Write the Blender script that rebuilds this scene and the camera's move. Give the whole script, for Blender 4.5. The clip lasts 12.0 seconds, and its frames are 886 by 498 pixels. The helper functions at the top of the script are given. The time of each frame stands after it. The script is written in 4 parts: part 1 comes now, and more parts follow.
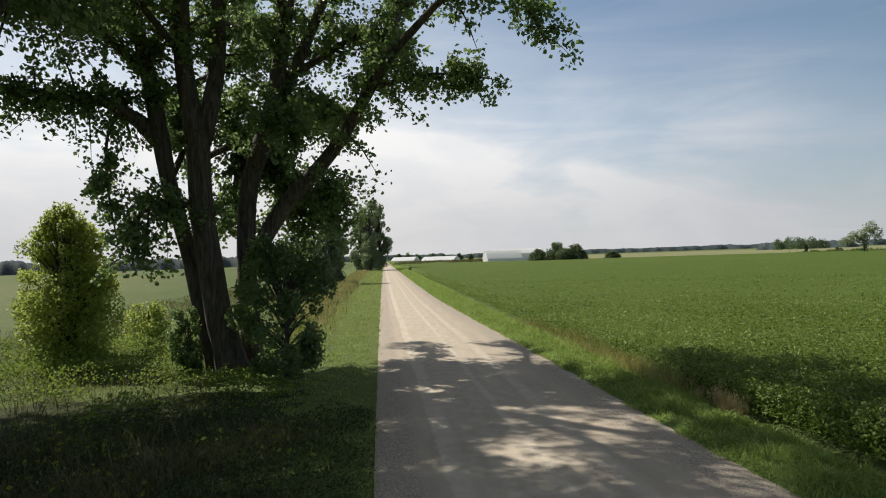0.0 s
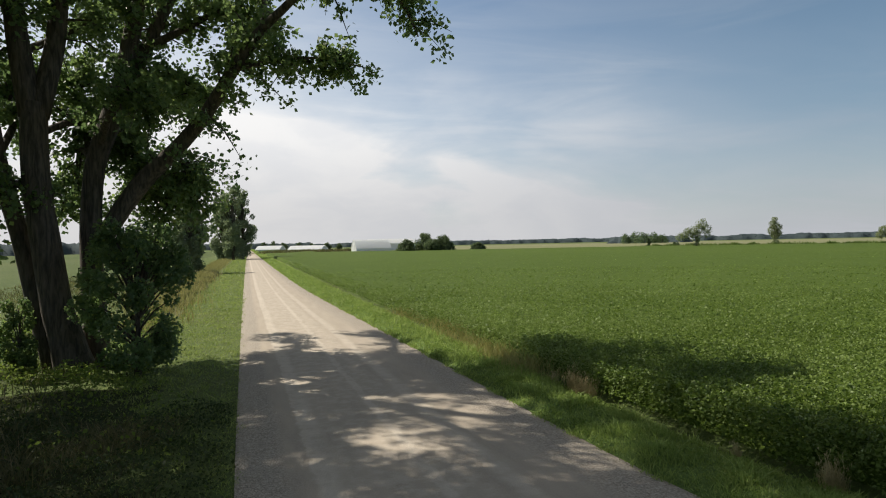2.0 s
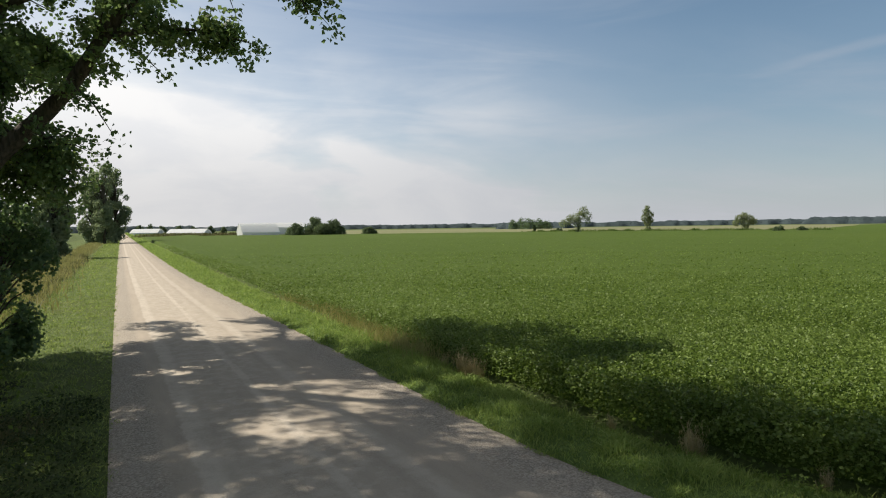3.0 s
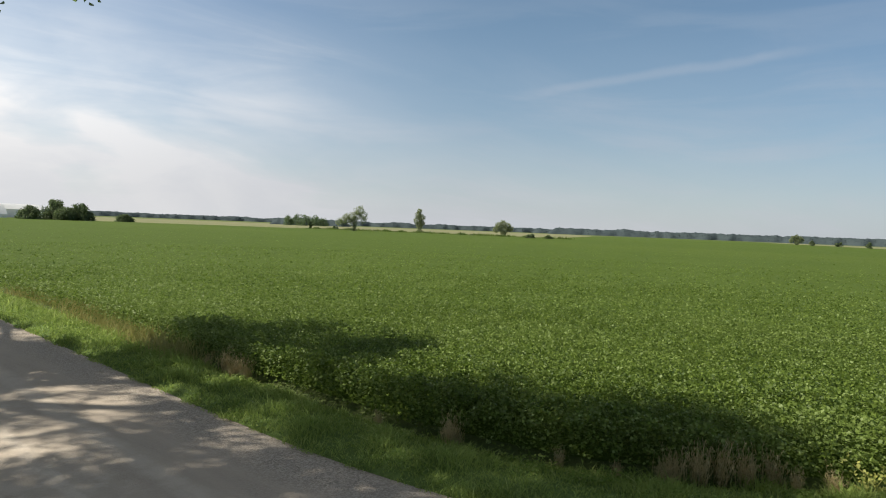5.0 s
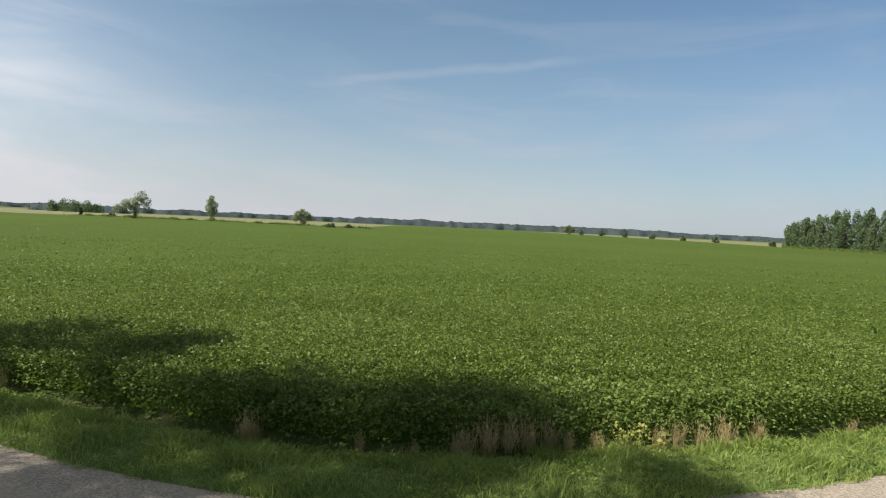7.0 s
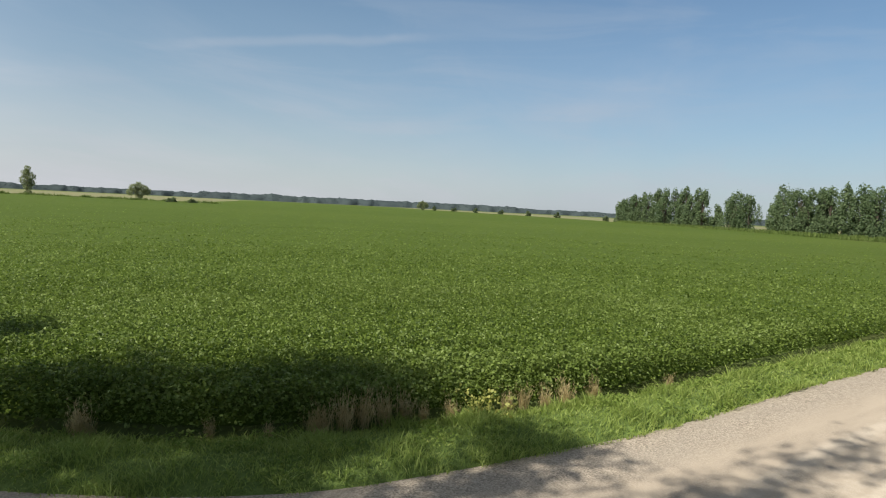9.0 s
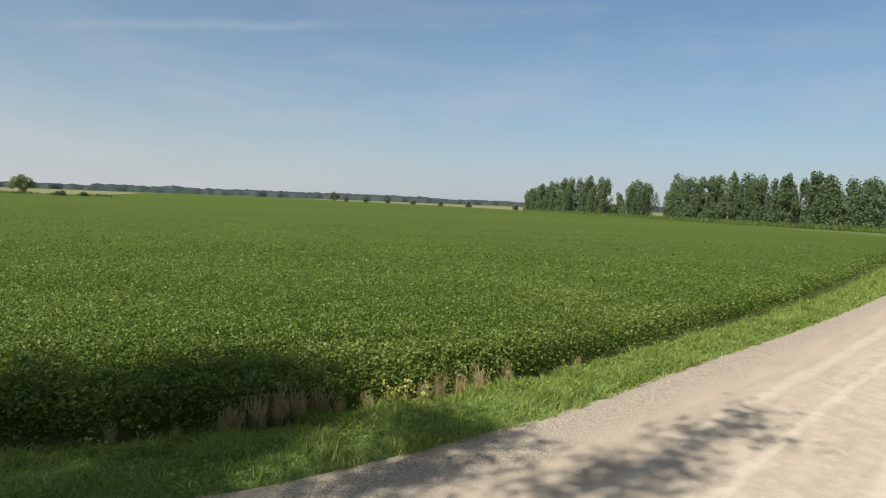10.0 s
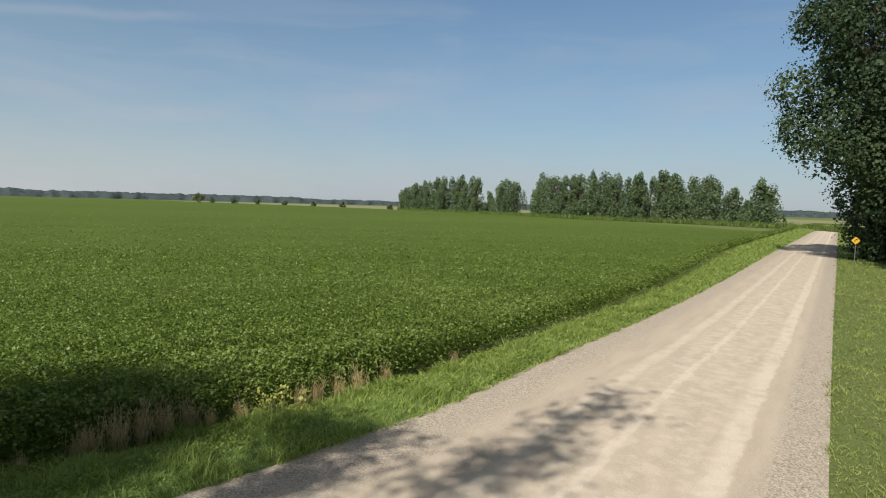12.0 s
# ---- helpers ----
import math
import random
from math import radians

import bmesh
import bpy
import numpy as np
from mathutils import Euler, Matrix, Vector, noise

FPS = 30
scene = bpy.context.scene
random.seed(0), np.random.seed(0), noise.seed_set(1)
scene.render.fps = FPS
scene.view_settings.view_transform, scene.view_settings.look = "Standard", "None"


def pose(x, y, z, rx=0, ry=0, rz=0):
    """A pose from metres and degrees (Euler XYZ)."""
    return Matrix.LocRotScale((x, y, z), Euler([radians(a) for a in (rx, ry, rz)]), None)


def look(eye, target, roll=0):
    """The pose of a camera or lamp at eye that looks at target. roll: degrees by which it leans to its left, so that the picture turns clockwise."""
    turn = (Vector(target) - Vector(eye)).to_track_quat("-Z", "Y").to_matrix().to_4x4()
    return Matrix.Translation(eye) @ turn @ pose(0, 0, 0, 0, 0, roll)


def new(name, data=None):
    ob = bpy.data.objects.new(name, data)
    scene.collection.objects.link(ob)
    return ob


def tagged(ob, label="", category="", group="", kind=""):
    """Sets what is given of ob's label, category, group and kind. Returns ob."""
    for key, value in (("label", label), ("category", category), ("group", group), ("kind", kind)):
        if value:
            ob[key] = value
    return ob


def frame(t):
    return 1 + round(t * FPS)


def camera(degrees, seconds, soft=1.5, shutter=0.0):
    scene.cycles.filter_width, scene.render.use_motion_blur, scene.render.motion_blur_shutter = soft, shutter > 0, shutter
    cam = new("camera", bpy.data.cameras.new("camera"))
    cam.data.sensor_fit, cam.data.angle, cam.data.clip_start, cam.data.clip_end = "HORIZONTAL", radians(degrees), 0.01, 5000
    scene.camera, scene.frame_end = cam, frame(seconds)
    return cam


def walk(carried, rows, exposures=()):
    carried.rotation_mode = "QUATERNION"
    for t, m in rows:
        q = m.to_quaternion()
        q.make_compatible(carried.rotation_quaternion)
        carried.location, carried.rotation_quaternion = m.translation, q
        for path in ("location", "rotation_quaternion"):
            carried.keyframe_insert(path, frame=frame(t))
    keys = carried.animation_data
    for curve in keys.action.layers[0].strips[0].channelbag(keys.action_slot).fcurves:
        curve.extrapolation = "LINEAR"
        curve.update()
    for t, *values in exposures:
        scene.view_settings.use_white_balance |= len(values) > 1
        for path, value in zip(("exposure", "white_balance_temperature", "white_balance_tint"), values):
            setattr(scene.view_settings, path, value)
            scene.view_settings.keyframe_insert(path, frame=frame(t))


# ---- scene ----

# ---------------------------------------------------------------- camera
cam = camera(70.0, 12.0, soft=1.05)
EYE = (0.0, 0.0, 3.6)
# seconds, heading (clockwise from the road ahead), pitch, roll
PATH = [
    (0.0, 5.34, 0.76, 1.97),
    (0.5, 6.56, 0.66, 0.96),
    (1.0, 9.41, 1.00, 1.16),
    (1.5, 13.06, 0.25, 1.21),
    (2.0, 17.14, -0.47, 1.21),
    (2.5, 22.32, -1.28, -0.07),
    (3.0, 26.92, -2.02, 0.78),
    (5.0, 47.07, -1.96, -2.19),
    (5.5, 52.19, -2.26, -0.83),
    (6.0, 56.71, -2.24, -1.05),
    (6.5, 61.09, -2.23, -2.41),
    (7.0, 65.04, -2.18, -2.64),
    (9.0, 78.24, -3.77, -2.82),
    (9.5, 82.01, -3.88, -0.86),
    (10.0, 86.14, -4.30, -2.21),
    (10.5, 89.91, -3.97, -2.64),
    (11.0, 92.63, -4.11, -2.52),
    (11.5, 94.94, -3.93, -2.26),
    (12.0, 97.39, -3.98, -1.53),
]
walk(cam, [(t, pose(*EYE, 90 + p, 0, -y) @ pose(0, 0, 0, 0, 0, -r)) for t, y, p, r in PATH],
     exposures=[(0.0, 0.06), (1.0, -0.02), (2.0, 0.05), (3.0, 0.11), (5.0, 0.26), (7.0, 0.34), (9.0, 0.30), (10.5, 0.22), (12.0, 0.16)])

# ---------------------------------------------------------------- light
SUN_AZ, SUN_EL = -52.0, 47.0     # degrees, clockwise from +y; above the horizon


def towards(az, d, z=0.0):
    """A place d metres off at a bearing clockwise from +y."""
    a = radians(az)
    return Vector((d * math.sin(a), d * math.cos(a), z))


sun = new("sun", bpy.data.lights.new("sun", "SUN"))
sun.data.energy, sun.data.angle, sun.data.color = 5.0, radians(0.6), (1.0, 0.945, 0.83)
sun_dir = Vector((math.sin(radians(SUN_AZ)) * math.cos(radians(SUN_EL)), math.cos(radians(SUN_AZ)) * math.cos(radians(SUN_EL)), math.sin(radians(SUN_EL))))
sun.matrix_world = look(sun_dir * 60, (0, 0, 0))


class Nodes:
    """Short hand for node trees."""

    def __init__(self, tree):
        self.tree, self.n, self.l = tree, tree.nodes, tree.links
        self.n.clear()

    def add(self, kind, **values):
        node = self.n.new(kind)
        for key, value in values.items():
            setattr(node, key, value)
        return node

    def put(self, socket, value):
        if isinstance(value, bpy.types.NodeSocket):
            self.l.new(value, socket)
        elif value is not None:
            socket.default_value = value

    def math(self, op, a, b=None, c=None, clamp=False):
        node = self.add("ShaderNodeMath", operation=op, use_clamp=clamp)
        for i, v in enumerate((a, b, c)):
            self.put(node.inputs[i], v)
        return node.outputs[0]

    def noise(self, vector, scale, detail=4.0, rough=0.55, distort=0.0):
        node = self.add("ShaderNodeTexNoise")
        self.put(node.inputs["Vector"], vector)
        for key, v in (("Scale", scale), ("Detail", detail), ("Roughness", rough), ("Distortion", distort)):
            self.put(node.inputs[key], v)
        return node.outputs["Fac"]

    def span(self, value, a, b, c=0.0, d=1.0):
        node = self.add("ShaderNodeMapRange", interpolation_type="SMOOTHSTEP")
        for i, v in enumerate((value, a, b, c, d)):
            self.put(node.inputs[i], v)
        return node.outputs[0]

    def mix(self, fac, a, b, blend="MIX"):
        node = self.add("ShaderNodeMix", data_type="RGBA", blend_type=blend)
        self.put(node.inputs[0], fac)
        for i, v in ((6, a), (7, b)):
            self.put(node.inputs[i], (*v, 1.0) if isinstance(v, tuple) and len(v) == 3 else v)
        return node.outputs[2]

    def scaled(self, vector, s):
        node = self.add("ShaderNodeMapping")
        self.put(node.inputs["Vector"], vector)
        node.inputs["Scale"].default_value = s
        return node.outputs[0]


# where the vapour trail lies in the sky, and which way it runs
TRAIL = Vector((0.883, 0.407, 0.234)).normalized()
TRAIL_WAY = Vector((0.105, -0.25, 0.031))


def make_world():
    world = bpy.data.worlds.new("sky")
    scene.world = world
    world.use_nodes = True
    k = Nodes(world.node_tree)
    sky = k.add("ShaderNodeTexSky", sky_type="NISHITA", sun_disc=False)
    sky.sun_elevation, sky.sun_rotation = radians(SUN_EL), radians(SUN_AZ)
    sky.air_density, sky.dust_density, sky.ozone_density, sky.altitude = 1.1, 0.6, 1.2, 200.0
    way = k.add("ShaderNodeTexCoord").outputs["Generated"]
    sep = k.add("ShaderNodeSeparateXYZ")
    k.put(sep.inputs[0], way)
    z = sep.outputs[2]
    # clouds lie on a layer: the way is divided by its height
    low = k.math("ADD", k.math("MAXIMUM", z, 0.0), 0.10)
    lay = k.add("ShaderNodeCombineXYZ")
    k.put(lay.inputs[0], k.math("DIVIDE", sep.outputs[0], low))
    k.put(lay.inputs[1], k.math("DIVIDE", sep.outputs[1], low))
    wisps = k.noise(k.scaled(lay.outputs[0], (0.30, 0.95, 1.0)), 1.3, 8.0, 0.6, 0.8)
    banks = k.noise(lay.outputs[0], 0.42, 6.0, 0.55, 0.4)
    veil = k.span(k.math("ADD", k.math("MULTIPLY", wisps, 0.6), k.math("MULTIPLY", banks, 0.55)), 0.53, 0.82)
    puffs = k.noise(k.scaled(way, (1.0, 1.0, 3.2)), 3.0, 6.0, 0.5, 0.3)
    # flat streaks of thin cloud, and one old vapour trail
    streaks = k.noise(k.scaled(way, (1.0, 1.0, 7.0)), 2.6, 6.0, 0.55, 0.6)
    streaks = k.math("MULTIPLY", k.span(streaks, 0.44, 0.68), k.math("MULTIPLY", k.span(z, 0.02, 0.12), k.span(z, 0.42, 0.26)))
    ripple = k.math("MULTIPLY_ADD", k.noise(way, 9.0, 3.0), 0.02, -0.01)
    off = k.add("ShaderNodeVectorMath", operation="DOT_PRODUCT")
    k.put(off.inputs[0], way)
    off.inputs[1].default_value = TRAIL.cross(TRAIL_WAY).normalized()
    along = k.add("ShaderNodeVectorMath", operation="DOT_PRODUCT")
    k.put(along.inputs[0], way)
    along.inputs[1].default_value = TRAIL
    trail = k.math("MULTIPLY", k.span(k.math("ABSOLUTE", k.math("ADD", off.outputs["Value"], ripple)), 0.011, 0.001), k.span(along.outputs["Value"], 0.972, 0.995))
    # thicker cloud on the sun's side, low over the horizon
    side = k.add("ShaderNodeVectorMath", operation="DOT_PRODUCT")
    k.put(side.inputs[0], way)
    side.inputs[1].default_value = (math.sin(radians(-20)), math.cos(radians(-20)), 0.1)
    near_sun = k.span(side.outputs["Value"], 0.32, 1.0)
    low_band = k.span(z, 0.33, 0.06)
    haze = k.math("POWER", k.math("SUBTRACT", 1.0, k.math("MAXIMUM", z, 0.0), clamp=True), 3.8)
    amount = k.math("ADD", k.math("MULTIPLY", veil, 0.16), k.math("MULTIPLY", haze, k.span(side.outputs["Value"], -0.65, 0.5, 0.68, 0.94)))
    bank = k.math("MULTIPLY", k.span(puffs, 0.36, 0.66), k.math("MULTIPLY", low_band, k.math("MULTIPLY_ADD", near_sun, 0.72, 0.06)))
    glare = k.math("MULTIPLY", k.span(side.outputs["Value"], 0.72, 1.0), 0.30)
    thin = k.math("ADD", glare, k.math("ADD", k.math("MULTIPLY", streaks, 0.15), k.math("MULTIPLY", trail, 0.20)))
    amount = k.math("ADD", k.math("ADD", amount, bank), thin, clamp=True)
    bright = k.mix(near_sun, (4.8, 5.5, 6.5), (11.9, 11.8, 11.7))
    bright = k.mix(k.span(z, 0.20, 0.02, 0.0, 0.65), bright, k.mix(k.span(side.outputs["Value"], -0.7, 0.3), (5.6, 5.7, 6.4), (6.9, 6.85, 6.95)))
    lumps = k.span(k.noise(k.scaled(way, (1.0, 1.0, 2.4)), 6.5, 5.0, 0.55, 0.4), 0.36, 0.62)
    bright = k.mix(k.math("MULTIPLY_ADD", near_sun, 0.65, 0.25), bright, k.mix(lumps, k.mix(1.0, bright, (0.90, 0.915, 0.94), "MULTIPLY"), bright))
    tint = k.mix(k.span(side.outputs["Value"], -0.45, 0.25), (0.62, 0.90, 1.055), (0.64, 0.925, 1.01))
    tint = k.mix(k.span(side.outputs["Value"], 0.35, 0.8), tint, (0.60, 0.905, 1.08))
    blue = k.mix(1.0, sky.outputs[0], tint, "MULTIPLY")
    # pale patch above the view, added to set the light that fills shade
    overhead_fill = k.math("MULTIPLY", k.span(z, 0.40, 0.62), k.span(banks, 0.30, 0.60, 0.60, 0.95))
    colour = k.mix(amount, blue, bright)
    colour = k.mix(overhead_fill, colour, (3.3, 3.35, 3.4))
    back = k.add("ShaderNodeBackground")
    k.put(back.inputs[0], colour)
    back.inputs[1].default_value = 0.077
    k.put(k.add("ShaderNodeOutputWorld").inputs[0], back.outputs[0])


make_world()

# ---------------------------------------------------------------- materials


def material(name, build):
    m = bpy.data.materials.new(name)
    m.use_nodes = True
    k = Nodes(m.node_tree)
    k.put(k.add("ShaderNodeOutputMaterial").inputs[0], build(k))
    return m


def surface(k, colour, rough=0.8, bump=None, strength=0.4, distance=0.02, metal=0.0, spec=0.4):
    s = k.add("ShaderNodeBsdfPrincipled")
    k.put(s.inputs["Base Color"], (*colour, 1.0) if isinstance(colour, tuple) else colour)
    k.put(s.inputs["Roughness"], rough)
    k.put(s.inputs["Metallic"], metal)
    k.put(s.inputs["Specular IOR Level"], spec)
    if bump is not None:
        b = k.add("ShaderNodeBump")
        k.put(b.inputs["Height"], bump)
        b.inputs["Strength"].default_value, b.inputs["Distance"].default_value = strength, distance
        k.put(s.inputs["Normal"], b.outputs[0])
    return s.outputs[0]


def place(k):
    return k.add("ShaderNodeNewGeometry").outputs["Position"]


def leaf_material(name, dark, light, odd, glow=0.35, rough=0.5, wide=0.15, spec=0.4):
    """Leaves: colour by leaf and by place, light shining through."""
    def build(k):
        geo = k.add("ShaderNodeNewGeometry")
        rnd = geo.outputs["Random Per Island"]
        big = k.noise(geo.outputs["Position"], wide, 3.0)
        c = k.mix(rnd, dark, light)
        c = k.mix(k.span(big, 0.35, 0.7, 0.0, 0.6), c, k.mix(rnd, light, odd))
        c = k.mix(k.span(rnd, 0.93, 0.95), c, odd)
        s = surface(k, c, rough, spec=spec)
        t = k.add("ShaderNodeBsdfTranslucent")
        k.put(t.inputs[0], k.mix(0.35, c, (0.11, 0.18, 0.03), "ADD") if glow > 0.3 else c)
        m = k.add("ShaderNodeMixShader")
        m.inputs[0].default_value = glow
        k.put(m.inputs[1], s)
        k.put(m.inputs[2], t.outputs[0])
        return m.outputs[0]
    return material(name, build)


def bark_build(k):
    p = place(k)
    ridges = k.noise(k.scaled(p, (7.0, 7.0, 1.1)), 1.6, 6.0, 0.6, 0.5)
    c = k.mix(k.span(ridges, 0.3, 0.7), (0.042, 0.034, 0.026), (0.140, 0.112, 0.086))
    c = k.mix(k.span(k.noise(p, 1.3), 0.55, 0.75, 0.0, 0.5), c, (0.055, 0.06, 0.035))
    return surface(k, c, 0.9, ridges, 0.9, 0.05)


def road_build(k):
    p = place(k)
    uv = k.add("ShaderNodeUVMap")
    sep = k.add("ShaderNodeSeparateXYZ")
    k.put(sep.inputs[0], uv.outputs[0])
    wob = k.math("ADD", k.math("MULTIPLY_ADD", k.noise(p, 0.16, 2.0), 0.035, -0.0175), k.math("MULTIPLY_ADD", k.noise(p, 2.6, 4.0, 0.7), 0.05, -0.025))
    u = k.math("ADD", sep.outputs[0], wob)

    def track(centre, half, soft=0.5):
        return k.span(k.math("ABSOLUTE", k.math("SUBTRACT", u, centre)), half, half * soft)
    long = k.add("ShaderNodeCombineXYZ")
    k.put(long.inputs[0], k.math("MULTIPLY", sep.outputs[0], 6.0))
    k.put(long.inputs[1], k.math("MULTIPLY", sep.outputs[1], 0.16))
    streak = k.noise(long.outputs[0], 2.6, 5.0, 0.6)
    # a rut with a sharp outer rim, a bright middle line and a faint one
    rut = k.math("MULTIPLY", k.span(u, 0.188, 0.205), k.span(u, 0.285, 0.235))
    lines = k.math("MAXIMUM", track(0.475, 0.026, 0.3), k.math("MULTIPLY", track(0.645, 0.045, 0.2), 0.75))
    blotch = k.noise(p, 3.4, 5.0, 0.65)
    tracks = k.math("MULTIPLY", k.math("MAXIMUM", rut, lines), k.span(k.math("ADD", k.math("MULTIPLY", streak, 0.5), blotch), 0.52, 0.88, 0.35, 1.0))
    tracks = k.math("MAXIMUM", tracks, k.math("MULTIPLY", track(0.42, 0.21, 0.6), k.span(blotch, 0.42, 0.66, 0.10, 0.60)))
    fine = k.noise(p, 42.0, 3.0, 0.7)
    stones = k.add("ShaderNodeTexVoronoi")
    k.put(stones.inputs["Vector"], p)
    stones.inputs["Scale"].default_value = 42.0
    tint = k.add("ShaderNodeSeparateColor")
    k.put(tint.inputs[0], stones.outputs["Color"])
    blot = k.noise(p, 0.9, 5.0)
    gravel = k.mix(tint.outputs[0], (0.215, 0.181, 0.145), (0.520, 0.447, 0.363))
    gravel = k.mix(k.span(blot, 0.35, 0.7, 0.0, 0.45), gravel, (0.370, 0.324, 0.268))
    packed = k.mix(k.span(streak, 0.3, 0.7), (0.400, 0.333, 0.260), (0.465, 0.388, 0.305))
    packed = k.mix(k.span(fine, 0.35, 0.7, 0.0, 0.5), packed, (0.41, 0.355, 0.295))
    dust = k.mix(k.span(fine, 0.3, 0.7), (0.520, 0.450, 0.365), (0.580, 0.505, 0.415))
    mid = k.math("MULTIPLY", k.span(u, 0.105, 0.15), k.span(u, 0.90, 0.76))
    mid = k.math("MULTIPLY", mid, k.span(k.math("ADD", streak, k.math("MULTIPLY", blot, 0.6)), 0.45, 0.85, 0.60, 0.92))
    c = k.mix(mid, gravel, packed)
    c = k.mix(tracks, c, dust)
    loose = k.math("SUBTRACT", 1.0, k.math("MULTIPLY", mid, 0.8))
    h = k.math("ADD", k.math("MULTIPLY", k.math("MULTIPLY", stones.outputs["Distance"], 0.9), loose), k.math("MULTIPLY", fine, 0.5))
    return surface(k, c, 0.95, h, 0.7, 0.012, spec=0.15)


def ground_build(k):
    p = place(k)
    big, mid, fine = k.noise(p, 0.05), k.noise(p, 0.6), k.noise(p, 9.0, 5.0, 0.7)
    c = k.mix(mid, (0.090, 0.125, 0.038), (0.150, 0.188, 0.066))
    c = k.mix(k.span(big, 0.45, 0.65, 0.0, 0.6), c, (0.14, 0.15, 0.055))
    c = k.mix(k.span(fine, 0.48, 0.78, 0.0, 0.6), c, (0.06, 0.055, 0.03))
    return surface(k, c, 0.95, fine, 0.8, 0.08, spec=0.1)


def crop_build(dark, light, warm, grain):
    def build(k):
        p = place(k)
        fine = k.noise(p, grain, 4.0, 0.7)
        mid = k.noise(p, 0.12, 4.0)
        big = k.noise(k.scaled(p, (1.0, 0.35, 1.0)), 0.012, 4.0)
        c = k.mix(k.span(fine, 0.3, 0.72), dark, light)
        c = k.mix(k.span(mid, 0.35, 0.7, 0.0, 0.45), c, light)
        c = k.mix(k.span(big, 0.42, 0.68, 0.0, 0.6), c, warm)
        return surface(k, c, 0.85, fine, 0.9, 0.12, spec=0.1)
    return build


def plain_build(colour, rough=0.7, vary=0.25, scale=3.0, metal=0.0):
    def build(k):
        n = k.noise(place(k), scale, 5.0)
        low = tuple(v * (1 - vary) for v in colour)
        return surface(k, k.mix(n, low, colour), rough, n, 0.15, 0.01, metal)
    return build


BARK = material("bark", bark_build)
ROAD = material("gravel", road_build)
GROUND = material("rough_grass_ground", ground_build)
# soil tone kept dark to paint in the shade under the trees
SHADED_SOIL = material("shaded_soil", crop_build((0.034, 0.042, 0.016), (0.070, 0.078, 0.030), (0.062, 0.058, 0.030), 7.0))
BANK_SOIL = material("verge_turf", crop_build((0.105, 0.162, 0.042), (0.190, 0.268, 0.076), (0.200, 0.260, 0.086), 12.0))
BEAN_SHEET = material("bean_canopy", crop_build((0.056, 0.090, 0.012), (0.086, 0.126, 0.020), (0.094, 0.130, 0.023), 5.0))
LEFT_CROP = material("pale_crop", crop_build((0.052, 0.078, 0.022), (0.108, 0.138, 0.042), (0.145, 0.150, 0.058), 2.2))
STUBBLE = material("stubble", crop_build((0.17, 0.175, 0.085), (0.25, 0.24, 0.13), (0.18, 0.19, 0.09), 1.0))
BEAN = leaf_material("bean_leaf", (0.052, 0.093, 0.012), (0.178, 0.245, 0.035), (0.255, 0.330, 0.105), 0.33, 0.58, spec=0.42)
GRASS = leaf_material("grass_blade", (0.200, 0.272, 0.062), (0.340, 0.425, 0.108), (0.42, 0.48, 0.16), 0.46, 0.6, 1.6, 0.3)
STRAW = leaf_material("straw_grass", (0.29, 0.262, 0.085), (0.46, 0.41, 0.16), (0.28, 0.30, 0.09), 0.3, 0.7, 0.5)
MOWN = leaf_material("mown_blade", (0.205, 0.265, 0.060), (0.310, 0.370, 0.102), (0.39, 0.41, 0.145), 0.42, 0.6, 0.5, 0.25)
WEED = leaf_material("tall_weed", (0.072, 0.072, 0.028), (0.145, 0.132, 0.05), (0.26, 0.19, 0.10), 0.32, 0.6, 0.3)
DRY = leaf_material("dry_grass", (0.40, 0.305, 0.155), (0.64, 0.51, 0.29), (0.42, 0.37, 0.19), 0.34, 0.8, 0.5)
POPLAR = leaf_material("cottonwood_leaf", (0.085, 0.138, 0.062), (0.172, 0.242, 0.095), (0.28, 0.345, 0.10), 0.54, 0.45, spec=0.5)
BRIGHT = leaf_material("bush_leaf", (0.165, 0.205, 0.042), (0.40, 0.450, 0.110), (0.58, 0.60, 0.17), 0.58, 0.5)
FARLEAF = leaf_material("far_leaf", (0.085, 0.115, 0.062), (0.130, 0.165, 0.085), (0.165, 0.20, 0.105), 0.45, 0.7, 0.06, 0.1)
# both wood colours are greyed and blued to paint in distance haze
WOODS = leaf_material("hazed_wood_leaf", (0.046, 0.061, 0.066), (0.056, 0.074, 0.076), (0.060, 0.078, 0.078), 0.2, 0.9, 0.01, 0.0)
WOODS_MASS = material("hazed_wood_mass", crop_build((0.046, 0.061, 0.066), (0.056, 0.074, 0.076), (0.060, 0.078, 0.078), 0.12))
FIELDLEAF = leaf_material("field_tree_leaf", (0.175, 0.205, 0.110), (0.27, 0.30, 0.160), (0.32, 0.35, 0.19), 0.45, 0.7, 0.06, 0.1)
# poplar green made paler, so that its colour carries the haze
HAZE_LEAF = leaf_material("hazed_poplar_leaf", (0.180, 0.215, 0.135), (0.270, 0.310, 0.185), (0.32, 0.355, 0.21), 0.45, 0.7, 0.06, 0.1)
ROWLEAF = leaf_material("windbreak_leaf", (0.105, 0.150, 0.080), (0.160, 0.215, 0.112), (0.190, 0.245, 0.125), 0.42, 0.7, 0.06, 0.1)
REED = leaf_material("reed_blade", (0.105, 0.155, 0.040), (0.150, 0.205, 0.058), (0.180, 0.220, 0.068), 0.34, 0.7, 0.1, 0.1)
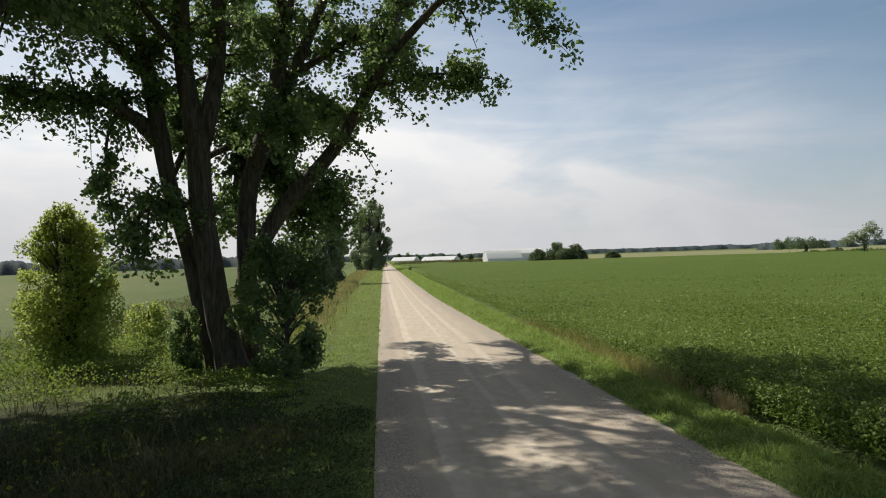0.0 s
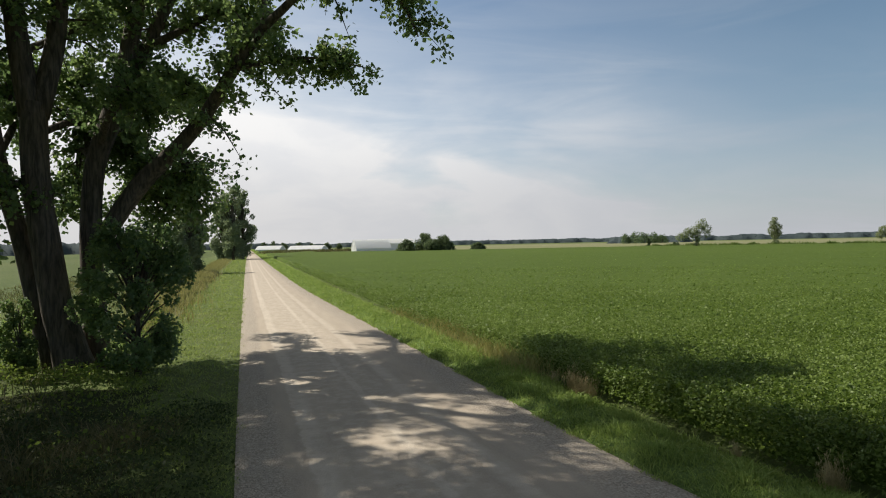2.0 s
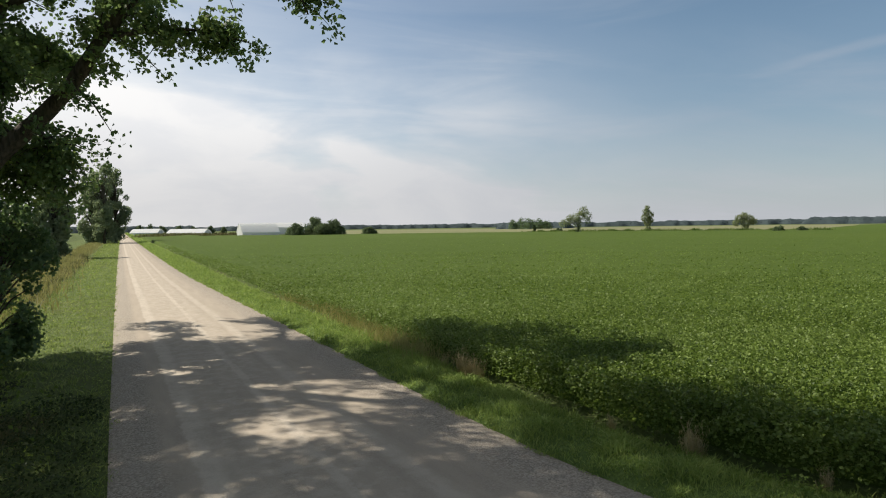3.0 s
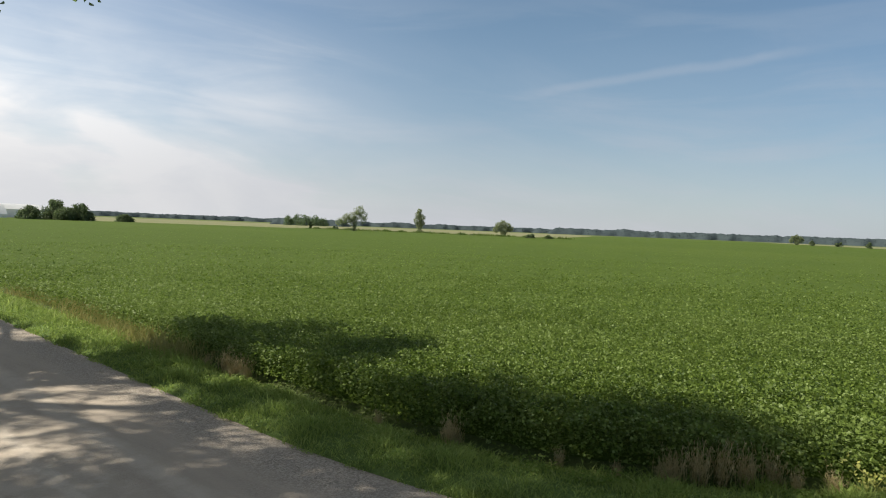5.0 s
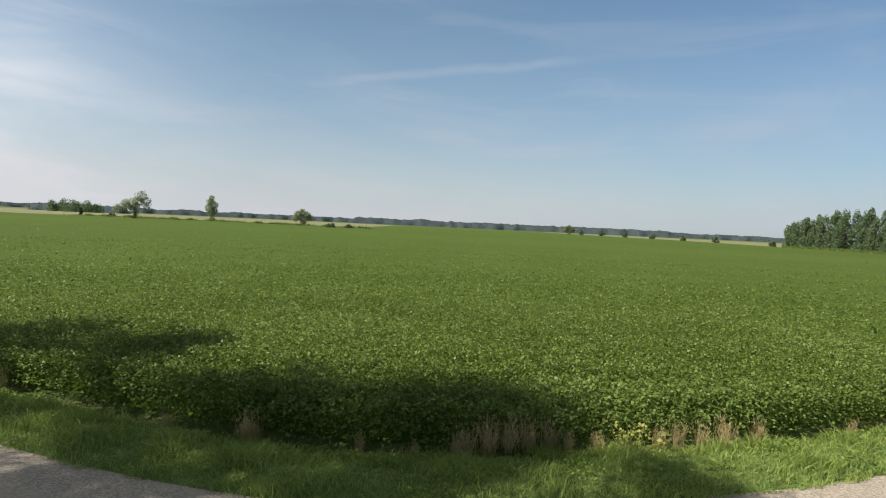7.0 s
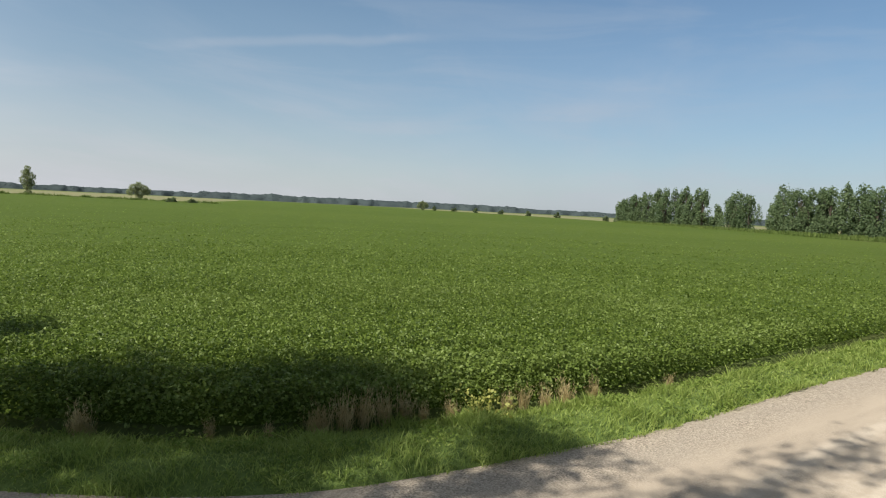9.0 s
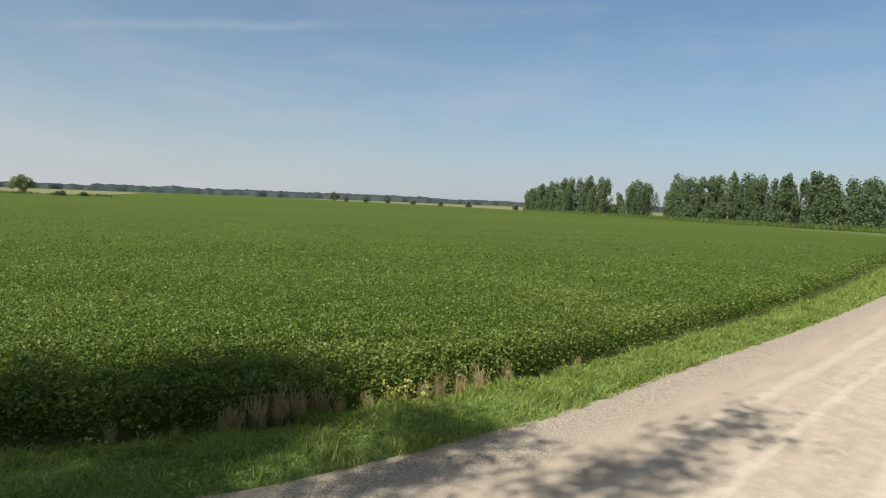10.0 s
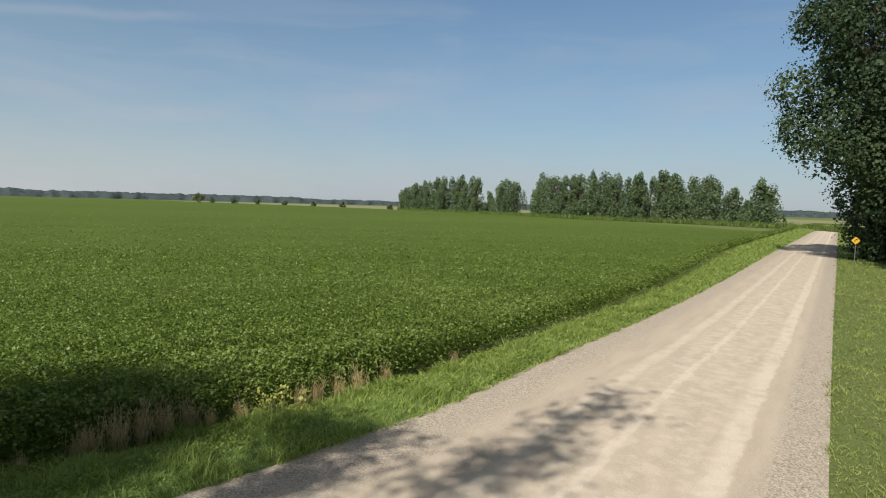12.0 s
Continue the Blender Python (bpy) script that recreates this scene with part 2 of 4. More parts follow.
DARK = leaf_material("dark_tree_leaf", (0.034, 0.056, 0.032), (0.070, 0.105, 0.055), (0.10, 0.140, 0.060), 0.25, 0.7, spec=0.1)
VERGELEAF = leaf_material("verge_leaf", (0.135, 0.21, 0.035), (0.24, 0.33, 0.07), (0.33, 0.38, 0.10), 0.35, 0.6, 0.5, 0.3)
VINE = leaf_material("weed_leaf", (0.088, 0.132, 0.024), (0.188, 0.246, 0.045), (0.30, 0.34, 0.065), 0.46, 0.6, spec=0.2)
# darker copy of the weed leaf above; its tone paints in the shade
SHADED_WEED = leaf_material("shaded_weed_leaf", (0.032, 0.054, 0.016), (0.072, 0.100, 0.028), (0.115, 0.135, 0.038), 0.30, 0.6, spec=0.3)
YELLOW = leaf_material("yellow_leaf", (0.34, 0.35, 0.08), (0.52, 0.50, 0.15), (0.28, 0.33, 0.07), 0.3, 0.6)


def film_build(k):
    n = k.noise(place(k), 0.3, 5.0)
    c = k.mix(n, (0.88, 0.88, 0.87), (0.93, 0.93, 0.92))
    t = k.add("ShaderNodeBsdfTranslucent")
    k.put(t.inputs[0], c)
    m = k.add("ShaderNodeMixShader")
    m.inputs[0].default_value = 0.40
    k.put(m.inputs[1], surface(k, c, 0.45, n, 0.1, 0.02))
    k.put(m.inputs[2], t.outputs[0])
    return m.outputs[0]


WHITE = material("white_film", film_build)
METAL = material("grey_steel", plain_build((0.16, 0.16, 0.15), 0.6, 0.3, 4.0, 0.4))
SIGN_YELLOW = material("sign_yellow", plain_build((0.62, 0.36, 0.02), 0.45, 0.06))
SIGN_BLACK = material("sign_black", plain_build((0.02, 0.02, 0.02), 0.5, 0.1))

# ---------------------------------------------------------------- mesh helpers
rng = np.random.default_rng(7)


def mesh_of(name, verts, faces, mat, smooth=False):
    me = bpy.data.meshes.new(name)
    me.from_pydata([tuple(v) for v in verts], [], faces)
    me.materials.append(mat)
    if smooth:
        me.polygons.foreach_set("use_smooth", [True] * len(me.polygons))
    me.update()
    return me


def quads_mesh(name, quads, mat):
    """One mesh from an array (n, 4, 3) of separate four-cornered blades or leaves."""
    n = len(quads)
    me = bpy.data.meshes.new(name)
    me.vertices.add(4 * n)
    me.vertices.foreach_set("co", np.ascontiguousarray(quads, dtype=np.float32).ravel())
    me.loops.add(4 * n)
    me.loops.foreach_set("vertex_index", np.arange(4 * n, dtype=np.int32))
    me.polygons.add(n)
    me.polygons.foreach_set("loop_start", np.arange(0, 4 * n, 4, dtype=np.int32))
    me.polygons.foreach_set("loop_total", np.full(n, 4, dtype=np.int32))
    me.materials.append(mat)
    me.update(calc_edges=True)
    return me


def part(name, bm, mat, parent, label=""):
    """Links a bmesh or a mesh as one part under a thing."""
    if isinstance(bm, bmesh.types.BMesh):
        me = bpy.data.meshes.new(name)
        bm.to_mesh(me)
        bm.free()
        me.materials.append(mat)
    else:
        me = bm
    ob = new(name, me)
    ob.parent = parent
    if label:
        ob["label"] = label
    return ob


def unit(v):
    return v / np.maximum(np.linalg.norm(v, axis=-1, keepdims=True), 1e-9)


def leaf_quads(c, size, up=0.0, fold=0.18, slim=0.75, face=0.0):
    """Folded leaves of the given size round the places c, turned at random; up: how much they face the sky; face: directions that they lean to."""
    n = len(c)
    normal = unit(rng.normal(size=(n, 3)) + np.array([0, 0, up]) + face)
    along = unit(np.cross(normal, rng.normal(size=(n, 3))))
    side = np.cross(normal, along)
    s = (size * rng.uniform(0.7, 1.3, n))[:, None] if np.ndim(size) == 0 else size[:, None] * rng.uniform(0.75, 1.25, n)[:, None]
    lift = normal * s * fold
    return np.stack([c - along * s * 0.5, c + side * s * slim * 0.5 + lift, c + along * s * 0.5, c - side * s * slim * 0.5 + lift], axis=1)


def blade_quads(c, height, width, lean=0.35):
    """Upright narrow blades with their feet at c."""
    n = len(c)
    a = rng.uniform(0, 2 * np.pi, n)
    side = np.stack([np.cos(a), np.sin(a), np.zeros(n)], 1) * (width * rng.uniform(0.6, 1.4, n))[:, None] * 0.5
    h = height * rng.uniform(0.55, 1.25, n)
    tip = c + np.stack([rng.normal(0, lean, n) * h, rng.normal(0, lean, n) * h, h], 1)
    mid = c * 0.45 + tip * 0.55
    mid[:, :2] = c[:, :2] * 0.7 + tip[:, :2] * 0.3
    return np.stack([c - side * 0.6, mid - side, tip, mid + side], axis=1)


def tube(points, radii, sides=8):
    """Vertices and faces of a tapered tube along the points."""
    verts, faces = [], []
    pts = [Vector(p) for p in points]
    x = Vector((1, 0.13, 0.07))
    for i, p in enumerate(pts):
        d = (pts[min(i + 1, len(pts) - 1)] - pts[max(i - 1, 0)]).normalized()
        a = (x - d * x.dot(d)).normalized()
        b = d.cross(a)
        for s in range(sides):
            t = 2 * math.pi * s / sides
            verts.append(p + (a * math.cos(t) + b * math.sin(t)) * radii[i])
    for i in range(len(pts) - 1):
        for s in range(sides):
            q = (s + 1) % sides
            faces.append((i * sides + s, i * sides + q, (i + 1) * sides + q, (i + 1) * sides + s))
    faces.append(tuple(range(sides))[::-1])
    faces.append(tuple(range((len(pts) - 1) * sides, len(pts) * sides)))
    return verts, faces


def smooth_line(points, steps=6):
    """A Catmull-Rom line through points of any dimension."""
    p = np.array(points, dtype=float)
    p = np.vstack([2 * p[0] - p[1], p, 2 * p[-1] - p[-2]])
    out = []
    for i in range(1, len(p) - 2):
        for t in np.arange(steps) / steps:
            a, b, c, d = p[i - 1:i + 3]
            out.append(0.5 * (2 * b + (c - a) * t + (2 * a - 5 * b + 4 * c - d) * t * t + (3 * b - a - 3 * c + d) * t ** 3))
    out.append(p[-2])
    return np.array(out)


# ---------------------------------------------------------------- plan of road and field
# field side of the gravel, and the edge of the bean field, from the far road ahead round to the road behind; a straight
# road, bent at the eye to fit the camera's view
ROAD_R = smooth_line([(4.2, 900), (4.3, 200), (4.35, 100), (4.5, 60), (4.9, 40), (5.3, 27), (5.55, 18), (5.64, 13.09), (5.87, 8.14), (6.37, 5.17), (7.15, 3.09), (8.24, 1.6), (9.61, 0.05), (11.3, -1.73), (14.87, -4.85), (27.76, -16.2), (70.73, -51.44), (177.42, -140.09)])
ROAD_L = smooth_line([(-0.9, 900), (-0.6, 200), (-0.5, 100), (-0.45, 60), (-0.4, 40), (-0.36, 27), (-0.32, 18), (-0.3, 13), (-0.25, 8), (-0.15, 5), (0, 2.6), (0.24, 0.8), (0.94, -0.75), (2.42, -2.18), (7.22, -6.04), (20.18, -16.59), (52.27, -42.88), (158.88, -130.02)])
EDGE = smooth_line([(8.0, 900), (7.2, 200), (6.95, 100), (6.9, 60), (6.95, 40), (7.1, 27), (7.3, 18), (7.36, 13.17), (7.61, 8.18), (8.2, 5.24), (9.08, 3.61), (10.12, 2.31), (11.06, 1.02), (12.71, -0.88), (16.97, -4.84), (30, -15.79), (73.19, -48.72), (179.78, -137.47)])
EDGE_AZ, EDGE_R = np.degrees(np.arctan2(EDGE[:, 0], EDGE[:, 1])), np.hypot(EDGE[:, 0], EDGE[:, 1])


TANGENT = np.gradient(EDGE, axis=0)
EDGE_SIN = np.abs(EDGE[:, 0] * TANGENT[:, 1] - EDGE[:, 1] * TANGENT[:, 0]) / (EDGE_R * np.linalg.norm(TANGENT, axis=1))


def edge_sin(az):
    """The sine of the angle at which a bearing crosses the field's edge."""
    return np.interp(az, EDGE_AZ, EDGE_SIN)


def edge_r(az):
    return np.interp(az, EDGE_AZ, EDGE_R)


def far_r(az):
    """How far the bean field reaches at a bearing."""
    return np.interp(az, [1, 6, 17.4, 34.7, 45.6, 57.3, 59.3, 62.2, 71.9, 77.7, 85.3, 93.2, 101.1, 108.1, 115.1, 122.1, 128.1, 131.1], [900, 330, 300, 290, 275, 250, 420, 700, 700, 520, 400, 300, 225, 180, 145, 118, 104, 100])


def ribbon(a, b, across, z):
    """A strip between two lines; across gives its steps, z the height at each."""
    verts, faces, uv = [], [], []
    n, run = len(across), 0.0
    for i in range(len(a)):
        if i:
            run += np.linalg.norm((a[i] + b[i]) / 2 - (a[i - 1] + b[i - 1]) / 2)
        for u, h in zip(across, z):
            q = a[i] * (1 - u) + b[i] * u
            verts.append((q[0], q[1], h))
            uv.append((u, run))
    for i in range(len(a) - 1):
        for j in range(n - 1):
            faces.append((i * n + j, i * n + j + 1, (i + 1) * n + j + 1, (i + 1) * n + j))
    return verts, faces, uv


def add_uv(me, uv):
    layer = me.uv_layers.new(name="UVMap")
    for loop in me.loops:
        layer.data[loop.index].uv = uv[loop.vertex_index]


# ---------------------------------------------------------------- setting
def build_ground():
    verts, faces = [(0, 0, -0.03)], []
    rings, seg = [6, 14, 30, 60, 120, 250, 500, 1000, 2200, 4500], 72
    for r in rings:
        for s in range(seg):
            a = 2 * math.pi * s / seg
            verts.append((r * math.sin(a), r * math.cos(a), -0.03))
    for s in range(seg):
        faces.append((0, 1 + s, 1 + (s + 1) % seg))
    for i in range(len(rings) - 1):
        for s in range(seg):
            q = (s + 1) % seg
            faces.append((1 + i * seg + s, 1 + (i + 1) * seg + s, 1 + (i + 1) * seg + q, 1 + i * seg + q))
    ob = new("ground", mesh_of("ground", verts, faces, GROUND))
    tagged(ob, "flat open ground with rough grass and weeds", "ground", kind="structure")


def build_road():
    across = [0, 0.04, 0.12, 0.25, 0.4, 0.53, 0.65, 0.8, 0.9, 0.96, 1]
    z = [-0.01, 0.03, 0.045, 0.06, 0.085, 0.09, 0.085, 0.06, 0.045, 0.03, -0.01]
    verts, faces, uv = ribbon(ROAD_L, ROAD_R, across, z)
    me = mesh_of("road", verts, faces, ROAD, True)
    add_uv(me, uv)
    tagged(new("road", me), "pale gravel road with light wheel tracks", "road", kind="structure")


def build_bean_field():
    azs = np.concatenate([np.arange(1.0, 10, 0.5), np.arange(10, 130.7, 0.75)])
    steps = 46
    verts, faces = [], []
    for az in azs:
        e, f = edge_r(az) + 0.7 / edge_sin(az), far_r(az)
        f = max(f, e * 1.05)
        for j in range(steps):
            r = e * (f / e) ** (j / (steps - 1))
            p = towards(az, r)
            h = -0.02 if j == 0 else 0.52 + 0.08 * noise.noise((p.x * 0.9, p.y * 0.9, 0)) + 0.24 * min(1, max(0, r - 10) / 40)
            verts.append((p.x, p.y, h))
    for i in range(len(azs) - 1):
        for j in range(steps - 1):
            faces.append((i * steps + j, i * steps + j + 1, (i + 1) * steps + j + 1, (i + 1) * steps + j))
    ob = new("bean_field", mesh_of("bean_field", verts, faces, BEAN_SHEET, True))
    tagged(ob, "wide field of dense green soybean plants", "crop field", kind="stuff")


def between(a, b, lo, hi, n):
    """Random places between two lines; more where they lie close to the bend."""
    w = np.minimum(np.linalg.norm(a[1:] - a[:-1], axis=1), 400)
    mid = (a[1:] + a[:-1]) / 2
    w = w / (1 + (np.linalg.norm(mid, axis=1) / 14) ** 1.7)
    i = rng.choice(len(w), n, p=w / w.sum())
    t, u = rng.uniform(0, 1, n)[:, None], rng.uniform(lo, hi, n)[:, None]
    pa, pb = a[i] * (1 - t) + a[i + 1] * t, b[i] * (1 - t) + b[i + 1] * t
    return pa * (1 - u) + pb * u


def fringe(a, b, lo, hi, n, rough):
    """Places between two lines that meet the first in an uneven rim, some of them past it."""
    p = between(a, b, lo, hi, n)
    near = np.full(len(p), 9.0)
    for i in range(0, len(p), 20000):
        q = p[i:i + 20000]
        e, d = a[:-1], a[1:] - a[:-1]
        t = np.clip(((q[:, None] - e) * d).sum(2) / (d * d).sum(1), 0, 1)
        gap = q[:, None] - e - t[..., None] * d
        far = np.linalg.norm(gap, axis=2)
        j = far.argmin(1)
        k = np.arange(len(q))
        turn = d[j, 0] * gap[k, j, 1] - d[j, 1] * gap[k, j, 0]
        near[i:i + 20000] = far[k, j] * np.sign(turn)
    if np.median(near) < 0:
        near = -near
    x, y = p[:, 0], p[:, 1]
    wave = 0.09 * np.sin(x * 1.9 + y * 2.3) + 0.08 * np.sin(y * 5.1 - x * 4.3) + 0.06 * np.sin(x * 11.0 + y * 9.0)
    return p[near > rough * wave - np.abs(rng.normal(0, 0.07, len(p)))]


def bean_leaves():
    """Leaves over the canopy, thinner and larger with the distance from the road bend."""
    out = []
    for r0, r1, density, size in ((6, 14, 840, 0.069), (14, 24, 470, 0.064), (24, 40, 130, 0.084), (40, 70, 30, 0.115), (70, 150, 1.8, 0.17)):
        area = radians(131 - 1) * (r1 * r1 - r0 * r0) / 2
        n = int(area * density)
        az = rng.uniform(1.0, 131, n)
        r = np.sqrt(rng.uniform(r0 * r0, r1 * r1, n))
        e = edge_r(az)
        far = far_r(az)
        inside = (r - e) * edge_sin(az)
        keep = (inside > rng.uniform(0.0, 0.35, n)) & (r < np.maximum(far, e * 1.05)) & (r < rng.uniform(60, 150, n))
        az, r, inside = az[keep], r[keep], inside[keep]
        x, y = r * np.sin(np.radians(az)), r * np.cos(np.radians(az))
        inward = np.clip(inside / 0.40, 0, 1)
        top = 0.78 + 0.07 * np.sin(x * 2.1 + 1.3 * np.sin(y * 1.7)) * np.sin(y * 2.4 + x) + 0.08 * np.sin(x * 6.3 + 2 * np.sin(y * 3.1)) * np.sin(y * 5.9 - x * 1.1) + 0.05 * np.sin(x * 11.0 + y * 3.0) * np.sin(y * 12.0 - x * 4.0)
        z = top * (0.45 + 0.55 * inward) - np.abs(rng.normal(0, 0.14, len(r)))
        edge = inward < 0.9
        z[edge] *= rng.uniform(0.25, 1.0, edge.sum())
        out.append(leaf_quads(np.stack([x, y, np.maximum(z, 0.05)], 1), size * rng.uniform(0.55, 1.35, len(r)), up=0.8 + 0.035 * r0, slim=0.68))
    side = unit(np.stack([-TANGENT[:, 1], TANGENT[:, 0]], 1))
    p = between(EDGE, EDGE + side * 1.5, 0.0, 1.0, 54000)
    d = np.linalg.norm(p, axis=1)
    p = p[(d > 13) & (d < 130)]
    d = np.linalg.norm(p, axis=1)
    z = 0.80 * rng.uniform(0.1, 1.0, len(p)) ** 0.6
    out.append(leaf_quads(np.column_stack([p, z]), 0.045 + 0.0012 * d, up=2.2, slim=0.8))
    p = between(EDGE, EDGE + side * 1.3, 0.0, 1.0, 62000)
    p = p[np.linalg.norm(p, axis=1) < 16]
    lump = 0.12 * np.sin(p[:, 0] * 4.1 + p[:, 1] * 2.3) + 0.08 * np.sin(p[:, 1] * 7.0 - p[:, 0] * 3.0)
    z = (0.76 + lump) * rng.uniform(0.03, 1.0, len(p)) ** 0.45
    out.append(leaf_quads(np.column_stack([p, z]), np.full(len(p), 0.064), up=1.5, slim=0.8))
    ob = new("bean_leaves", quads_mesh("bean_leaves", np.concatenate(out), BEAN))
    tagged(ob, "broad green soybean leaves of the crop canopy", "crop leaves", kind="stuff")


def at_ground(p, z=-0.03):
    return np.column_stack([p, np.full(len(p), z)])


def tuft(p):
    """Taller and lower tufts."""
    return 0.42 + 1.05 * np.maximum(0, np.sin(p[:, 0] * 3.1 + 2 * np.sin(p[:, 1] * 1.3)) * np.sin(p[:, 1] * 2.7 + p[:, 0])) + 0.55 * np.maximum(0, np.sin(p[:, 0] * 9.1 + 2 * np.sin(p[:, 1] * 5.3)) * np.sin(p[:, 1] * 8.7 - p[:, 0] * 3))


def line_gap(p, line):
    """How far places lie from a line."""
    out = np.empty(len(p))
    e, d = line[:-1], line[1:] - line[:-1]
    for i in range(0, len(p), 20000):
        q = p[i:i + 20000]
        t = np.clip(((q[:, None] - e) * d).sum(2) / (d * d).sum(1), 0, 1)
        out[i:i + 20000] = np.linalg.norm(q[:, None] - e - t[..., None] * d, axis=2).min(1)
    return out


BANK_RISE = ([0, 0.12, 0.35, 0.6, 0.85, 1.0], [-0.03, 0.06, 0.13, 0.13, 0.06, -0.03])


def build_bank():
    """The low grassy bank between the gravel and the beans."""
    verts, faces, uv = ribbon(ROAD_R, EDGE, *BANK_RISE)
    tagged(new("verge_bank", mesh_of("verge_bank", verts, faces, BANK_SOIL, True)), "low green bank between the gravel and the beans", "verge", kind="structure")


def bank_height(p):
    a, b = line_gap(p, ROAD_R), line_gap(p, EDGE)
    return np.interp(a / np.maximum(a + b, 1e-6), *BANK_RISE)


def build_grass():
    p = fringe(ROAD_R, EDGE, -0.10, 1.04, 92000, 1.0)
    d = np.linalg.norm(p, axis=1)
    foot = np.column_stack([p, bank_height(p) - 0.02])
    ob = new("verge_grass", quads_mesh("verge_grass", blade_quads(foot, (0.152 + 0.0012 * d) * tuft(p), 0.0085 + 0.0008 * d, 0.62), GRASS))
    tagged(ob, "strip of lush green grass beside the gravel", "grass", kind="stuff")
    left = ROAD_L - np.array([3.4, 0])
    back = ROAD_L + np.array([-2.6, -2.8])
    side = np.clip((ROAD_L[:, 1] + 2) / 6, 0, 1)[:, None]
    far = left * side + back * (1 - side)
    p = fringe(ROAD_L, far, -0.06, 1.0, 86000, 0.6)
    p = p[(rng.uniform(0, 1, len(p)) < 0.4) | (p[:, 1] > rng.uniform(14.5, 19.5, len(p))) | (p[:, 1] < 1) | (p[:, 0] > -0.7)]
    d = np.linalg.norm(p, axis=1)
    ob = new("mown_grass", quads_mesh("mown_grass", blade_quads(at_ground(p), (0.075 + 0.0009 * d) * tuft(p), 0.0095 + 0.0008 * d, 0.8), MOWN))
    tagged(ob, "mown grass verge along the road", "grass", kind="stuff")
    n = 27000
    x, y = rng.uniform(-22, -3.3, n), 4 + 90 * rng.uniform(0, 1, n) ** 1.8
    keep = x < -3.3 - rng.uniform(0, 0.7, n)
    p = np.column_stack([x, y])[keep]
    d = np.linalg.norm(p, axis=1)
    tall = 0.32 + 0.25 * np.sin(p[:, 0] * 0.7 + 2 * np.sin(p[:, 1] * 0.31)) ** 2
    ob = new("tall_weeds", quads_mesh("tall_weeds", blade_quads(at_ground(p), tall, 0.011 + 0.0006 * d, 0.45), WEED))
    tagged(ob, "tall rank weeds and grass under the trees", "weeds", kind="stuff")


# ---------------------------------------------------------------- trees
def grow(limbs, twigs, length, leaves, bias, droop=0.25, cluster=0.55, first=0.25):
    """Twigs off the limbs, with leaf clusters along them. Limbs: arrays (n, 4) of places and radii. Returns tubes and leaf places."""
    tubes, spots = [], []
    for limb in limbs:
        if limb[-1, 3] > 0.3:
            continue
        vigour = min(1.0, 0.35 + limb[0, 3] * 3.2)
        for _ in range(int(twigs * vigour)):
            t = rng.uniform(0.55 if limb[0, 2] < 0.5 else first, 1.0)
            i = t * (len(limb) - 1)
            j = min(int(i), len(limb) - 2)
            p = limb[j] * (1 - (i - j)) + limb[j + 1] * (i - j)
            along = unit(limb[j + 1, :3] - limb[j, :3])
            d = unit(rng.normal(size=3) * np.array([1, 1, 0.6]) + along * 0.6 + np.array(bias))
            s = length * vigour * rng.uniform(0.45, 1.25) * (1.1 - 0.45 * t)
            end = p[:3] + d * s - np.array([0, 0, droop * s * rng.uniform(0.2, 1.5)])
            mid = (p[:3] + end) / 2 + np.array([0, 0, 0.12 * s])
            tubes.append(([p[:3], mid, end], [min(p[3] * 0.6, 0.022 * s + 0.01), 0.012 * s + 0.006, 0.005]))
            for _ in range(leaves):
                f = rng.uniform(0.25, 1.08)
                q = p[:3] * (1 - f) ** 2 + 2 * mid * f * (1 - f) + end * f * f
                spots.append((q, cluster * rng.uniform(0.5, 1.2)))
    return tubes, spots


def join_tubes(list_of_tubes, sides):
    verts, faces = [], []
    for pts, radii in list_of_tubes:
        v, f = tube(pts, radii, sides)
        faces += [tuple(i + len(verts) for i in q) for q in f]
        verts += v
    return verts, faces


def scatter_leaves(spots, per, size, up=0.3, mat=None, name="crown"):
    c = np.array([s[0] for s in spots])
    r = np.array([s[1] for s in spots])
    c, r = np.repeat(c, per, 0), np.repeat(r, per)
    c = c + np.clip(rng.normal(size=c.shape), -1.9, 1.9) * (r * 0.42)[:, None]
    return quads_mesh(name, leaf_quads(c, np.full(len(c), size), up=up, fold=0.12, slim=0.9), mat)


def reseed(base):
    """Each plant draws its own numbers, by where it stands."""
    global rng
    rng = np.random.default_rng(int(abs(base[0]) * 1013 + abs(base[1]) * 7919) % 1000003)


def big_tree(base, stems, twigs, length, leaves, per, size, label, mat=POPLAR, droop=0.3, bias=(0.0, 0.0, 0.15), cluster=0.55):
    """A tree of several stems. Stems: lists of (x, y, z, radius) from the base."""
    reseed(base)
    tree = new("cottonwood_tree")
    tree.location = base
    tagged(tree, label, "tree", "roadside trees")
    limbs = [smooth_line(s, 3) for s in stems]
    for limb in limbs:
        v, f = tube(limb[:, :3], limb[:, 3], 10)
        part("trunk" if limb[0, 2] < 0.5 else "limb", mesh_of("stem", v, f, BARK, True), BARK, tree)
    tubes, spots = grow(limbs, twigs, length, leaves, bias, droop, cluster)
    v, f = join_tubes(tubes, 4)
    tagged(part("twig_growth", mesh_of("twig_growth", v, f, BARK), BARK, tree), kind="stuff")
    part("crown", scatter_leaves(spots, per, size, mat=mat), mat, tree)
    return tree


